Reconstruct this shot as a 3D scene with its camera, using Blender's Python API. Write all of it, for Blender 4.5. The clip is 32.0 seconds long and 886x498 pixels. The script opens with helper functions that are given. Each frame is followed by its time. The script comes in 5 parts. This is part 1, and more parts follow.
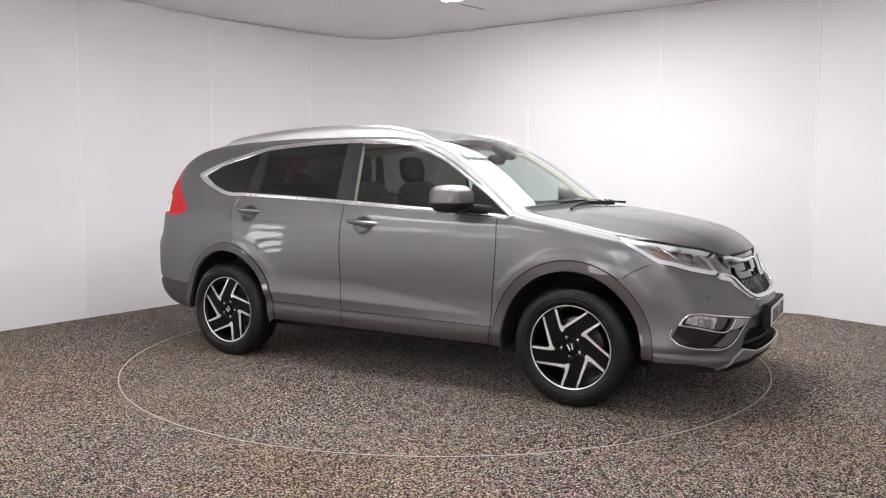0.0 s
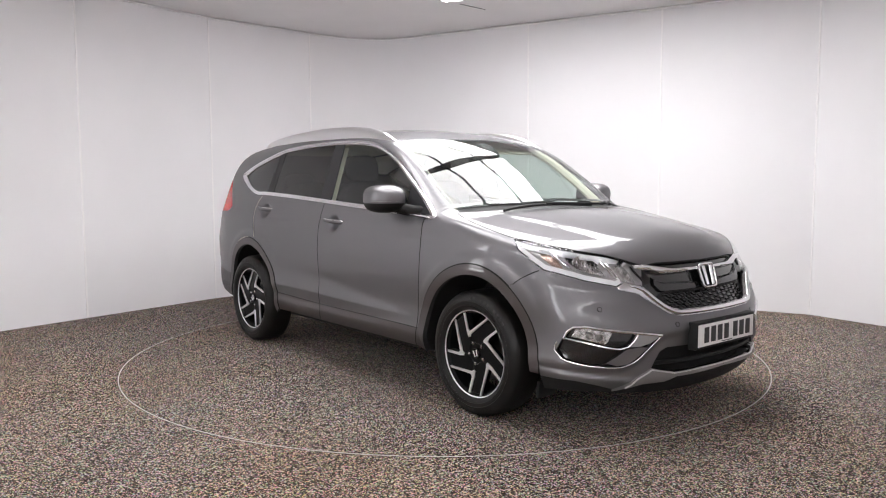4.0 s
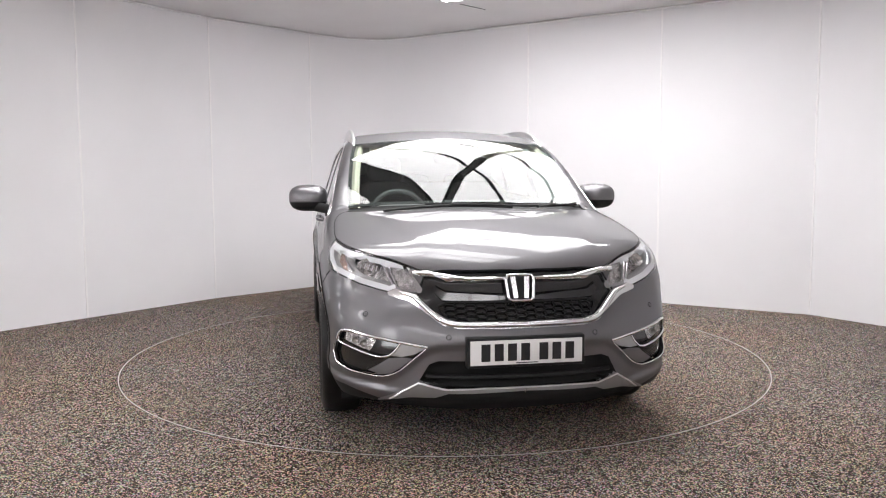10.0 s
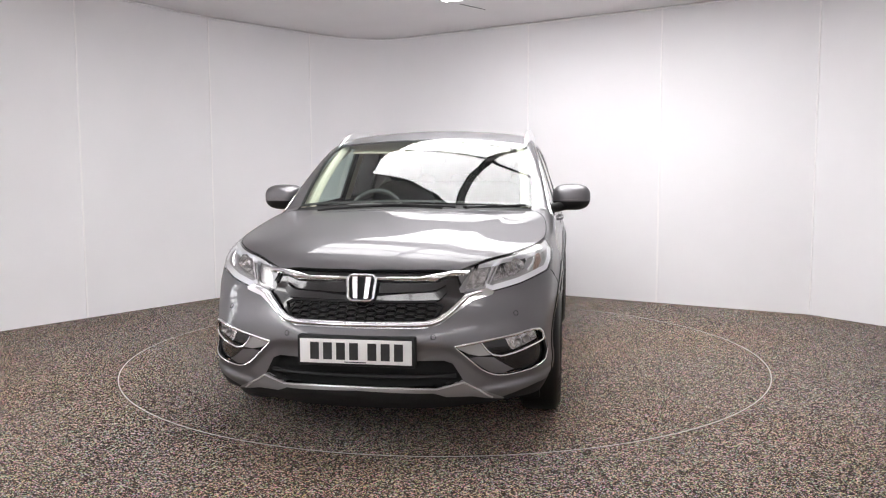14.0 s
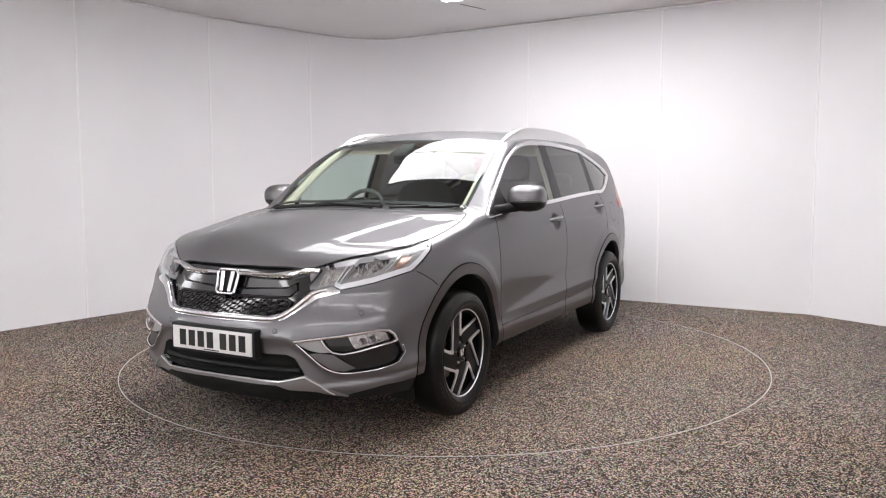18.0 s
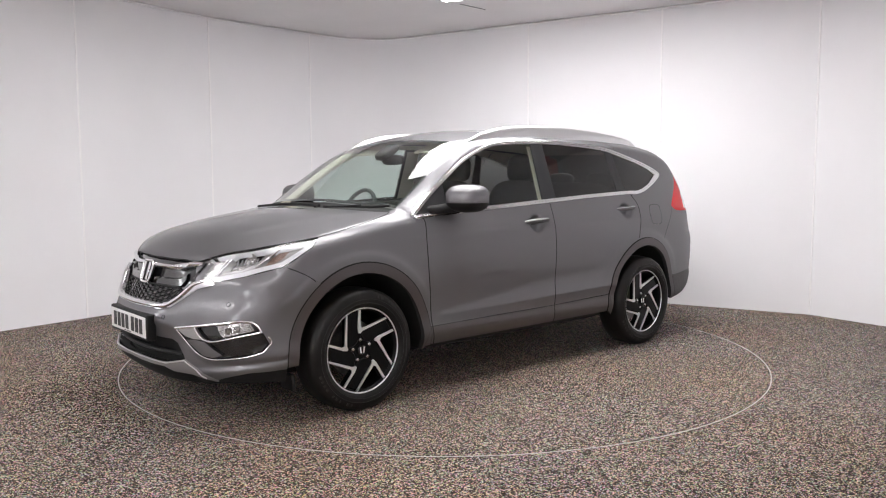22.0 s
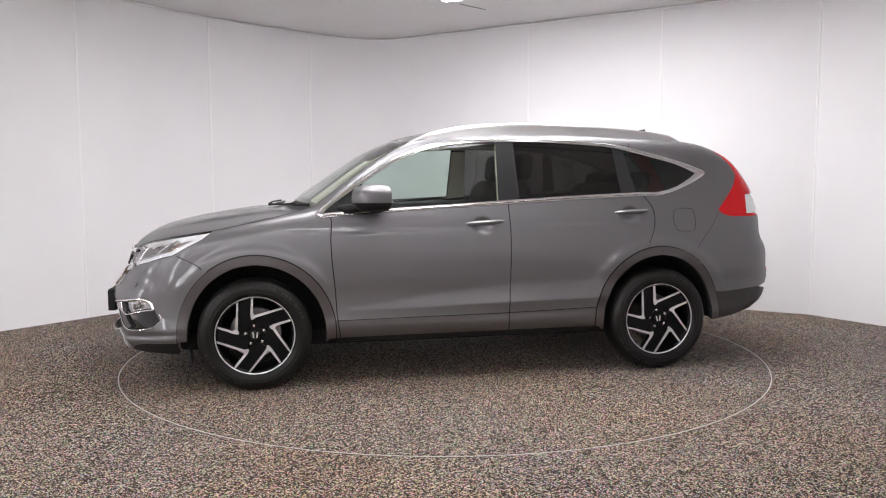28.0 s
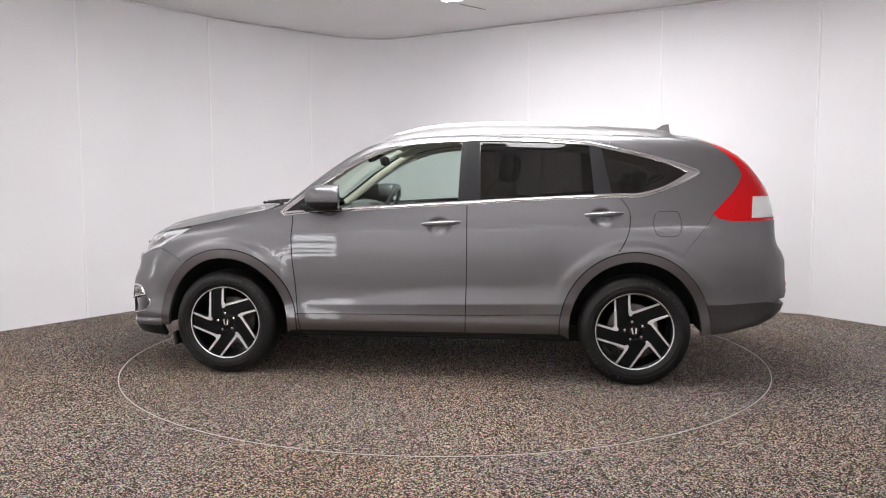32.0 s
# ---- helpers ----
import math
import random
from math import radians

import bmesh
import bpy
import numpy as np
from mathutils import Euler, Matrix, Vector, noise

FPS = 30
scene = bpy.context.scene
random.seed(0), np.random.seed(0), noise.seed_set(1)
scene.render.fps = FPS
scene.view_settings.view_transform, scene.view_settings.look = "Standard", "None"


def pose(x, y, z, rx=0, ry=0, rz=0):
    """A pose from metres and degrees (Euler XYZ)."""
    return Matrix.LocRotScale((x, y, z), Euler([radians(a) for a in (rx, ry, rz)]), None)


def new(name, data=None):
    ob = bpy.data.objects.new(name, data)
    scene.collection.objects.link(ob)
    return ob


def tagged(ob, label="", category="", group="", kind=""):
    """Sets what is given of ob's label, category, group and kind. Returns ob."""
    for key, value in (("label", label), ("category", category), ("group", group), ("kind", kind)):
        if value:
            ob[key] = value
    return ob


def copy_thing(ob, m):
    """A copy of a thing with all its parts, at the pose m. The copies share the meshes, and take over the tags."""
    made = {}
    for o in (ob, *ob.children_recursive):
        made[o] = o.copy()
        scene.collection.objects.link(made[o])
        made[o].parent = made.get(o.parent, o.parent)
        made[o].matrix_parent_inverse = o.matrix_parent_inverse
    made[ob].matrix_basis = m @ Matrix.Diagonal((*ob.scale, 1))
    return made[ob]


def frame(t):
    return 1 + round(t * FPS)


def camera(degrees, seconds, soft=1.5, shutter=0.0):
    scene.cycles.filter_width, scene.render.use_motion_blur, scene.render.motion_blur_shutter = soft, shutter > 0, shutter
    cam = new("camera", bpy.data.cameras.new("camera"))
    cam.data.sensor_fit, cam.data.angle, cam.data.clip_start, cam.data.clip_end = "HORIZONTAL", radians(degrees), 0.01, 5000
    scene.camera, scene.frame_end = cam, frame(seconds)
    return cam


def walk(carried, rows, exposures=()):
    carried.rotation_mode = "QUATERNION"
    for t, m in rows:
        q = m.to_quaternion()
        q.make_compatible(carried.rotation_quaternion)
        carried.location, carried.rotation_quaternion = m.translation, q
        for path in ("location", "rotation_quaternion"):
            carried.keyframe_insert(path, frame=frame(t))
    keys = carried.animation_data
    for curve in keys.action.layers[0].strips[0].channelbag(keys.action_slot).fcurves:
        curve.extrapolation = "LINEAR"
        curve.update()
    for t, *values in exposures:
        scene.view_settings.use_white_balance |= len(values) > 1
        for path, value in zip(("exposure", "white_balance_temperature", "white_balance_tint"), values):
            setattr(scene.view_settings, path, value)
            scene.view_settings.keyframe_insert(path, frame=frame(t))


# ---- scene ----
from mathutils import geometry

# ---------------------------------------------------------------- camera
cam = camera(59.4, 32.0, soft=1.1)
EYE = pose(0, -5.6945, 1.2559, 84.972, 0, 0.092) @ pose(0, 0, 0, 0, 0, -0.178)
walk(cam, [(0, EYE), (32, EYE)])

# ---------------------------------------------------------------- world and light
world = bpy.data.worlds.new("world")
scene.world = world
world.use_nodes = True
world.node_tree.nodes["Background"].inputs[0].default_value = (0.8, 0.82, 0.85, 1)
world.node_tree.nodes["Background"].inputs[1].default_value = 0.05
scene.view_settings.exposure = 0.31


# ---------------------------------------------------------------- materials
def material(name, color, rough=0.5, metal=0.0, coat=0.0, spec=0.5, bump=None, vary=None, emit=0.0):
    """A procedural material. vary: (scale, amount) of a noise in the colour; bump: (scale, strength)."""
    m = bpy.data.materials.new(name)
    m.use_nodes = True
    nt = m.node_tree
    b = nt.nodes["Principled BSDF"]
    b.inputs["Base Color"].default_value = (*color, 1)
    b.inputs["Roughness"].default_value = rough
    b.inputs["Metallic"].default_value = metal
    b.inputs["Coat Weight"].default_value = coat
    b.inputs["Coat Roughness"].default_value = 0.02
    b.inputs["Specular IOR Level"].default_value = spec
    tc = nt.nodes.new("ShaderNodeTexCoord")
    if vary:
        n = nt.nodes.new("ShaderNodeTexNoise")
        n.inputs["Scale"].default_value = vary[0]
        n.inputs["Detail"].default_value = 6
        nt.links.new(tc.outputs["Object"], n.inputs["Vector"])
        r = nt.nodes.new("ShaderNodeValToRGB")
        k = vary[1]
        r.color_ramp.elements[0].position, r.color_ramp.elements[1].position = 0.3, 0.7
        r.color_ramp.elements[0].color = (*[c * (1 - k) for c in color], 1)
        r.color_ramp.elements[1].color = (*[min(1, c * (1 + k)) for c in color], 1)
        nt.links.new(n.outputs["Fac"], r.inputs["Fac"])
        nt.links.new(r.outputs["Color"], b.inputs["Base Color"])
    if bump:
        n = nt.nodes.new("ShaderNodeTexNoise")
        n.inputs["Scale"].default_value = bump[0]
        n.inputs["Detail"].default_value = 4
        nt.links.new(tc.outputs["Object"], n.inputs["Vector"])
        bu = nt.nodes.new("ShaderNodeBump")
        bu.inputs["Strength"].default_value = bump[1]
        bu.inputs["Distance"].default_value = 0.002
        nt.links.new(n.outputs["Fac"], bu.inputs["Height"])
        nt.links.new(bu.outputs["Normal"], b.inputs["Normal"])
    if emit:
        b.inputs["Emission Color"].default_value = (*color, 1)
        b.inputs["Emission Strength"].default_value = emit
    return m


def glass(name, tint, rough=0.0, gloss=0.06):
    """Thin window glass: a mirror-like surface over a tinted see-through body."""
    m = bpy.data.materials.new(name)
    m.use_nodes = True
    nt = m.node_tree
    nt.nodes.remove(nt.nodes["Principled BSDF"])
    tr = nt.nodes.new("ShaderNodeBsdfTransparent")
    tr.inputs[0].default_value = (*tint, 1)
    gl = nt.nodes.new("ShaderNodeBsdfGlossy")
    gl.inputs["Roughness"].default_value = rough
    gl.inputs["Color"].default_value = (1, 1, 1, 1)
    lw = nt.nodes.new("ShaderNodeLayerWeight")
    lw.inputs["Blend"].default_value = 0.5
    pw = nt.nodes.new("ShaderNodeMath")
    pw.operation = "POWER"
    pw.inputs[1].default_value = 4.5
    nt.links.new(lw.outputs["Facing"], pw.inputs[0])
    fr = nt.nodes.new("ShaderNodeMapRange")
    fr.inputs["To Min"].default_value = gloss
    fr.inputs["To Max"].default_value = 1.0
    nt.links.new(pw.outputs[0], fr.inputs["Value"])
    mx = nt.nodes.new("ShaderNodeMixShader")
    nt.links.new(fr.outputs[0], mx.inputs[0])
    nt.links.new(tr.outputs[0], mx.inputs[1])
    nt.links.new(gl.outputs[0], mx.inputs[2])
    nt.links.new(mx.outputs[0], nt.nodes["Material Output"].inputs[0])
    return m


def speckle(name, dark, mid, light, cell):
    """Fleck-pattern carpet of coarse loops: random cells of several tones, and a slow drift of tone."""
    m = bpy.data.materials.new(name)
    m.use_nodes = True
    nt = m.node_tree
    b = nt.nodes["Principled BSDF"]
    b.inputs["Roughness"].default_value = 0.9
    b.inputs["Specular IOR Level"].default_value = 0.25
    tc = nt.nodes.new("ShaderNodeTexCoord")
    v = nt.nodes.new("ShaderNodeTexVoronoi")
    v.inputs["Scale"].default_value = 1 / cell
    nt.links.new(tc.outputs["Object"], v.inputs["Vector"])
    sep = nt.nodes.new("ShaderNodeSeparateColor")
    nt.links.new(v.outputs["Color"], sep.inputs[0])
    r = nt.nodes.new("ShaderNodeValToRGB")
    e = r.color_ramp.elements
    e[0].position, e[0].color = 0.0, (*dark, 1)
    e[1].position, e[1].color = 1.0, (*light, 1)
    for p, c in ((0.30, dark), (0.40, mid), (0.68, mid), (0.76, light)):
        x = e.new(p)
        x.color = (*c, 1)
    nt.links.new(sep.outputs[0], r.inputs["Fac"])
    hue = nt.nodes.new("ShaderNodeMixRGB")
    hue.blend_type = "MULTIPLY"
    hue.inputs[0].default_value = 0.55
    nt.links.new(r.outputs["Color"], hue.inputs[1])
    wn = nt.nodes.new("ShaderNodeTexWhiteNoise")
    nt.links.new(v.outputs["Position"], wn.inputs["Vector"])
    nt.links.new(wn.outputs["Color"], hue.inputs[2])
    n = nt.nodes.new("ShaderNodeTexNoise")
    n.inputs["Scale"].default_value = 1.3
    n.inputs["Detail"].default_value = 5
    nt.links.new(tc.outputs["Object"], n.inputs["Vector"])
    mr = nt.nodes.new("ShaderNodeMapRange")
    mr.inputs["To Min"].default_value, mr.inputs["To Max"].default_value = 0.8, 1.2
    nt.links.new(n.outputs["Fac"], mr.inputs["Value"])
    mul = nt.nodes.new("ShaderNodeMixRGB")
    mul.blend_type = "MULTIPLY"
    mul.inputs[0].default_value = 1
    nt.links.new(hue.outputs[0], mul.inputs[1])
    nt.links.new(mr.outputs[0], mul.inputs[2])
    worn = nt.nodes.new("ShaderNodeTexNoise")
    worn.inputs["Scale"].default_value = 0.45
    worn.inputs["Detail"].default_value = 2
    nt.links.new(tc.outputs["Object"], worn.inputs["Vector"])
    wr = nt.nodes.new("ShaderNodeValToRGB")
    wr.color_ramp.elements[0].position, wr.color_ramp.elements[0].color = 0.36, (1.0, 0.93, 0.81, 1)
    wr.color_ramp.elements[1].position, wr.color_ramp.elements[1].color = 0.6, (0.96, 0.99, 0.99, 1)
    nt.links.new(worn.outputs["Fac"], wr.inputs["Fac"])
    tint = nt.nodes.new("ShaderNodeMixRGB")
    tint.blend_type = "MULTIPLY"
    tint.inputs[0].default_value = 1
    nt.links.new(mul.outputs[0], tint.inputs[1])
    nt.links.new(wr.outputs["Color"], tint.inputs[2])
    nt.links.new(tint.outputs[0], b.inputs["Base Color"])
    bu = nt.nodes.new("ShaderNodeBump")
    bu.inputs["Strength"].default_value = 0.6
    bu.inputs["Distance"].default_value = 0.004
    nt.links.new(v.outputs["Distance"], bu.inputs["Height"])
    bu.invert = True
    nt.links.new(bu.outputs["Normal"], b.inputs["Normal"])
    return m


def car_paint(name, base, flake):
    """Metallic grey lacquer: dark flakes under a clear coat."""
    m = bpy.data.materials.new(name)
    m.use_nodes = True
    nt = m.node_tree
    b = nt.nodes["Principled BSDF"]
    b.inputs["Metallic"].default_value = 0.88
    b.inputs["Roughness"].default_value = 0.5
    b.inputs["Coat Weight"].default_value = 0.72
    b.inputs["Coat Roughness"].default_value = 0.035
    b.inputs["Coat IOR"].default_value = 1.52
    b.inputs["Specular Tint"].default_value = (0.3, 0.3, 0.3, 1)  # flakes turn away at a grazing look
    tc = nt.nodes.new("ShaderNodeTexCoord")
    v = nt.nodes.new("ShaderNodeTexNoise")
    v.inputs["Scale"].default_value = 900
    nt.links.new(tc.outputs["Object"], v.inputs["Vector"])
    mx = nt.nodes.new("ShaderNodeMixRGB")
    mx.inputs[1].default_value, mx.inputs[2].default_value = (*base, 1), (*flake, 1)
    nt.links.new(v.outputs["Fac"], mx.inputs[0])
    nt.links.new(mx.outputs[0], b.inputs["Base Color"])
    n = nt.nodes.new("ShaderNodeTexNoise")
    n.inputs["Scale"].default_value = 260
    nt.links.new(tc.outputs["Object"], n.inputs["Vector"])
    bu = nt.nodes.new("ShaderNodeBump")
    bu.inputs["Strength"].default_value = 0.015
    bu.inputs["Distance"].default_value = 0.001
    nt.links.new(n.outputs["Fac"], bu.inputs["Height"])
    nt.links.new(bu.outputs["Normal"], b.inputs["Coat Normal"])
    return m


PAINT = car_paint("grey_metallic_paint", (0.150, 0.148, 0.155), (0.216, 0.213, 0.223))
TRIM = car_paint("arch_paint", (0.094, 0.085, 0.086), (0.138, 0.126, 0.127))
# dark grey skirt, its colour deepened for the shade on its downward face
SKIRT = material("shaded_skirt_plastic", (0.030, 0.027, 0.026), 0.45, spec=0.4, vary=(60, 0.12), bump=(400, 0.15))
CHROME = material("chrome", (0.80, 0.80, 0.81), 0.14, 1.0)
SATIN = material("satin_aluminium", (0.74, 0.74, 0.75), 0.3, 1.0)
BLACK = material("black_plastic", (0.011, 0.011, 0.0115), 0.6, spec=0.3, bump=(400, 0.2))
GLOSSBLACK = material("gloss_black", (0.012, 0.012, 0.013), 0.12, coat=0.5)
SEAM = material("seam_shadow", (0.01, 0.01, 0.01), 0.9)
RUBBER = material("tyre_rubber", (0.0085, 0.0078, 0.0075), 0.42, spec=0.3, bump=(300, 0.25), vary=(9, 0.3))
MARKS = material("tyre_marks", (0.03, 0.028, 0.027), 0.5, spec=0.3)
MACHINED = material("machined_alloy", (0.86, 0.86, 0.87), 0.38, 0.85)
RIMBLACK = material("rim_black", (0.006, 0.006, 0.0065), 0.3, coat=0.0, spec=0.16)
STEEL = material("brake_steel", (0.35, 0.33, 0.32), 0.4, 1.0, vary=(20, 0.3))
GLASS_CLEAR = glass("clear_glass", (0.76, 0.85, 0.81))
GLASS_DARK = glass("privacy_glass", (0.125, 0.12, 0.12))
LENS = glass("lens", (0.95, 0.95, 0.96), gloss=0.025)
RED = material("red_lens", (0.60, 0.008, 0.012), 0.15, coat=0.12, spec=0.2)
SILVER = material("silver_plastic", (0.33, 0.325, 0.325), 0.35, 0.3, coat=0.3)
LIGHTGUIDE = material("light_guide", (0.84, 0.85, 0.87), 0.25, 0.0, coat=0.6)
BEZEL = material("lamp_bezel", (0.36, 0.355, 0.355), 0.3, 0.6)
BEZELDARK = material("lamp_back", (0.05, 0.05, 0.05), 0.4, 0.3)
AMBER = material("amber_lens", (0.52, 0.37, 0.31), 0.2, 0.5, coat=0.6, vary=(70, 0.45), bump=(90, 1.0))
WHITELENS = material("clear_lens_plastic", (0.8, 0.8, 0.8), 0.15, coat=1.0)
PLATE = material("plate_white", (0.80, 0.79, 0.78), 0.35)
INK = material("plate_ink", (0.012, 0.012, 0.013), 0.4)
FABRIC = material("dark_fabric", (0.035, 0.035, 0.037), 0.95, spec=0.2, bump=(500, 0.5), vary=(30, 0.3))
CREAM = material("cream_trim", (0.62, 0.58, 0.48), 0.8, spec=0.2, bump=(600, 0.3))
# lightened grey-green: the windscreen's reflection over the dash is put into its colour
DASH = material("dash_plastic", (0.11, 0.115, 0.115), 0.6, bump=(700, 0.4))
WALL = material("white_wall_panel", (0.856, 0.850, 0.872), 0.5, spec=0.22, vary=(0.8, 0.03), bump=(6, 0.05))
STRIP = material("wall_joint_strip", (0.93, 0.92, 0.93), 0.3)
CEIL = material("ceiling_paint", (0.80, 0.785, 0.792), 0.7, vary=(1.2, 0.03), bump=(60, 0.1))
CARPET = speckle("fleck_carpet", (0.0110, 0.0080, 0.0067), (0.099, 0.073, 0.060), (0.78, 0.645, 0.57), 0.0051)
RING = material("turntable_edge", (0.52, 0.495, 0.48), 0.45, 0.2)
POST = material("post_film", (0.02, 0.02, 0.022), 0.38, spec=0.3)
# glow of the fill bank added behind the camera
FILL_GLOW = material("fill_light_panel", (1.0, 0.98, 0.985), 0.5, emit=7.0)
SKID = material("skid_grey", (0.28, 0.275, 0.28), 0.36, 0.6, coat=0.2)
LAMP = material("light_panel", (1.0, 0.98, 0.985), 0.5, emit=8.2)
REFLECTOR = material("lamp_reflector", (0.62, 0.61, 0.60), 0.22, 0.75, vary=(45, 0.4), bump=(60, 1.0))
DAYLIT = material("daylit_frosted_glass", (0.97, 0.98, 1.0), 0.4, emit=7.5)
DOORPAINT = material("door_paint", (0.72, 0.71, 0.71), 0.45, vary=(3, 0.05))
FRAME = material("light_frame", (0.09, 0.09, 0.09), 0.6)


# ---------------------------------------------------------------- mesh helpers
def part(name, bm, mat, parent=None, label="", smooth=True):
    """Links a bmesh as one mesh object, under a thing or a part."""
    me = bpy.data.meshes.new(name)
    bm.to_mesh(me)
    bm.free()
    me.materials.append(mat)
    if smooth:
        me.shade_smooth()
        me.set_sharp_from_angle(angle=radians(35))
    ob = new(name, me)
    ob.parent = parent
    if label:
        ob["label"] = label
    return ob


def empty(name, m=None):
    ob = new(name)
    ob.empty_display_size = 0.1
    if m:
        ob.matrix_basis = m
    return ob


def box(bm, size, m, bevel=0.0, segments=2):
    v = bmesh.ops.create_cube(bm, size=1, matrix=m @ Matrix.Diagonal((*size, 1)))["verts"]
    if bevel:
        e = list({e for x in v for e in x.link_edges})
        bmesh.ops.bevel(bm, geom=e, offset=bevel, segments=segments, profile=0.5, affect="EDGES")


def prism(bm, outline, depth, m, bevel=0.0):
    """A flat outline in its own xy plane, raised by depth along z."""
    lo = [bm.verts.new(m @ Vector((x, y, 0))) for x, y in outline]
    hi = [bm.verts.new(m @ Vector((x, y, depth))) for x, y in outline]
    n = len(lo)
    faces = [bm.faces.new(hi), bm.faces.new(lo[::-1])]
    faces += [bm.faces.new((lo[i], lo[(i + 1) % n], hi[(i + 1) % n], hi[i])) for i in range(n)]
    if bevel:
        bmesh.ops.bevel(bm, geom=list(faces[0].edges), offset=bevel, segments=1, affect="EDGES")
    bmesh.ops.recalc_face_normals(bm, faces=bm.faces[:])


def lathe(bm, profile, axis_m, n=64, closed=False):
    """profile: (radius, height) pairs spun round the local z axis of axis_m."""
    rings = []
    for i in range(n):
        a = 2 * math.pi * i / n
        rings.append([bm.verts.new(axis_m @ Vector((r * math.cos(a), r * math.sin(a), h))) for r, h in profile])
    k = len(profile)
    for i in range(n):
        p, q = rings[i], rings[(i + 1) % n]
        for j in range(k if closed else k - 1):
            bm.faces.new((p[j], q[j], q[(j + 1) % k], p[(j + 1) % k]))
    bmesh.ops.recalc_face_normals(bm, faces=bm.faces[:])


def tube(bm, path, radius, n=8, closed=False):
    """A round bar along a path; radius may be a list."""
    path = [Vector(p) for p in path]
    rings, side = [], None
    for i, p in enumerate(path):
        a = path[i - 1] if i or closed else p
        b = path[(i + 1) % len(path)] if i < len(path) - 1 or closed else p
        d = (b - a).normalized()
        if side is None:
            side = d.orthogonal().normalized()
        side = (side - d * side.dot(d)).normalized()
        up = d.cross(side)
        r = radius[i] if isinstance(radius, (list, tuple)) else radius
        rings.append([bm.verts.new(p + (side * math.cos(2 * math.pi * k / n) + up * math.sin(2 * math.pi * k / n)) * r) for k in range(n)])
    m = len(rings)
    for i in range(m if closed else m - 1):
        for k in range(n):
            bm.faces.new((rings[i][k], rings[i][(k + 1) % n], rings[(i + 1) % m][(k + 1) % n], rings[(i + 1) % m][k]))
    if not closed:
        bm.faces.new(rings[0][::-1])
        bm.faces.new(rings[-1])
    bmesh.ops.recalc_face_normals(bm, faces=bm.faces[:])


def smooth_line(pts, step=0.02, closed=False):
    """A Catmull-Rom curve through points of any dimension, sampled at about the given step."""
    P = [np.array(p, float) for p in pts]
    n, out = len(P), []
    for i in range(n if closed else n - 1):
        p1, p2 = P[i], P[(i + 1) % n]
        p0 = P[i - 1] if i or closed else 2 * p1 - p2
        p3 = P[(i + 2) % n] if closed or i + 2 < n else 2 * p2 - p1
        k = max(1, int(np.linalg.norm(p2 - p1) / step))
        for j in range(k):
            t = j / k
            out.append(0.5 * (2 * p1 + (p2 - p0) * t + (2 * p0 - 5 * p1 + 4 * p2 - p3) * t ** 2 + (3 * p1 - p0 - 3 * p2 + p3) * t ** 3))
    if not closed:
        out.append(P[-1])
    return out


def straight_line(pts, step=0.02, closed=False):
    P, out = [np.array(p, float) for p in pts], []
    n = len(P)
    for i in range(n if closed else n - 1):
        a, b = P[i], P[(i + 1) % n]
        k = max(1, int(np.linalg.norm(b - a) / step))
        out += [a + (b - a) * j / k for j in range(k)]
    if not closed:
        out.append(P[-1])
    return out


# ---------------------------------------------------------------- the room
CEILING = 2.97
TABLE = 2.2436


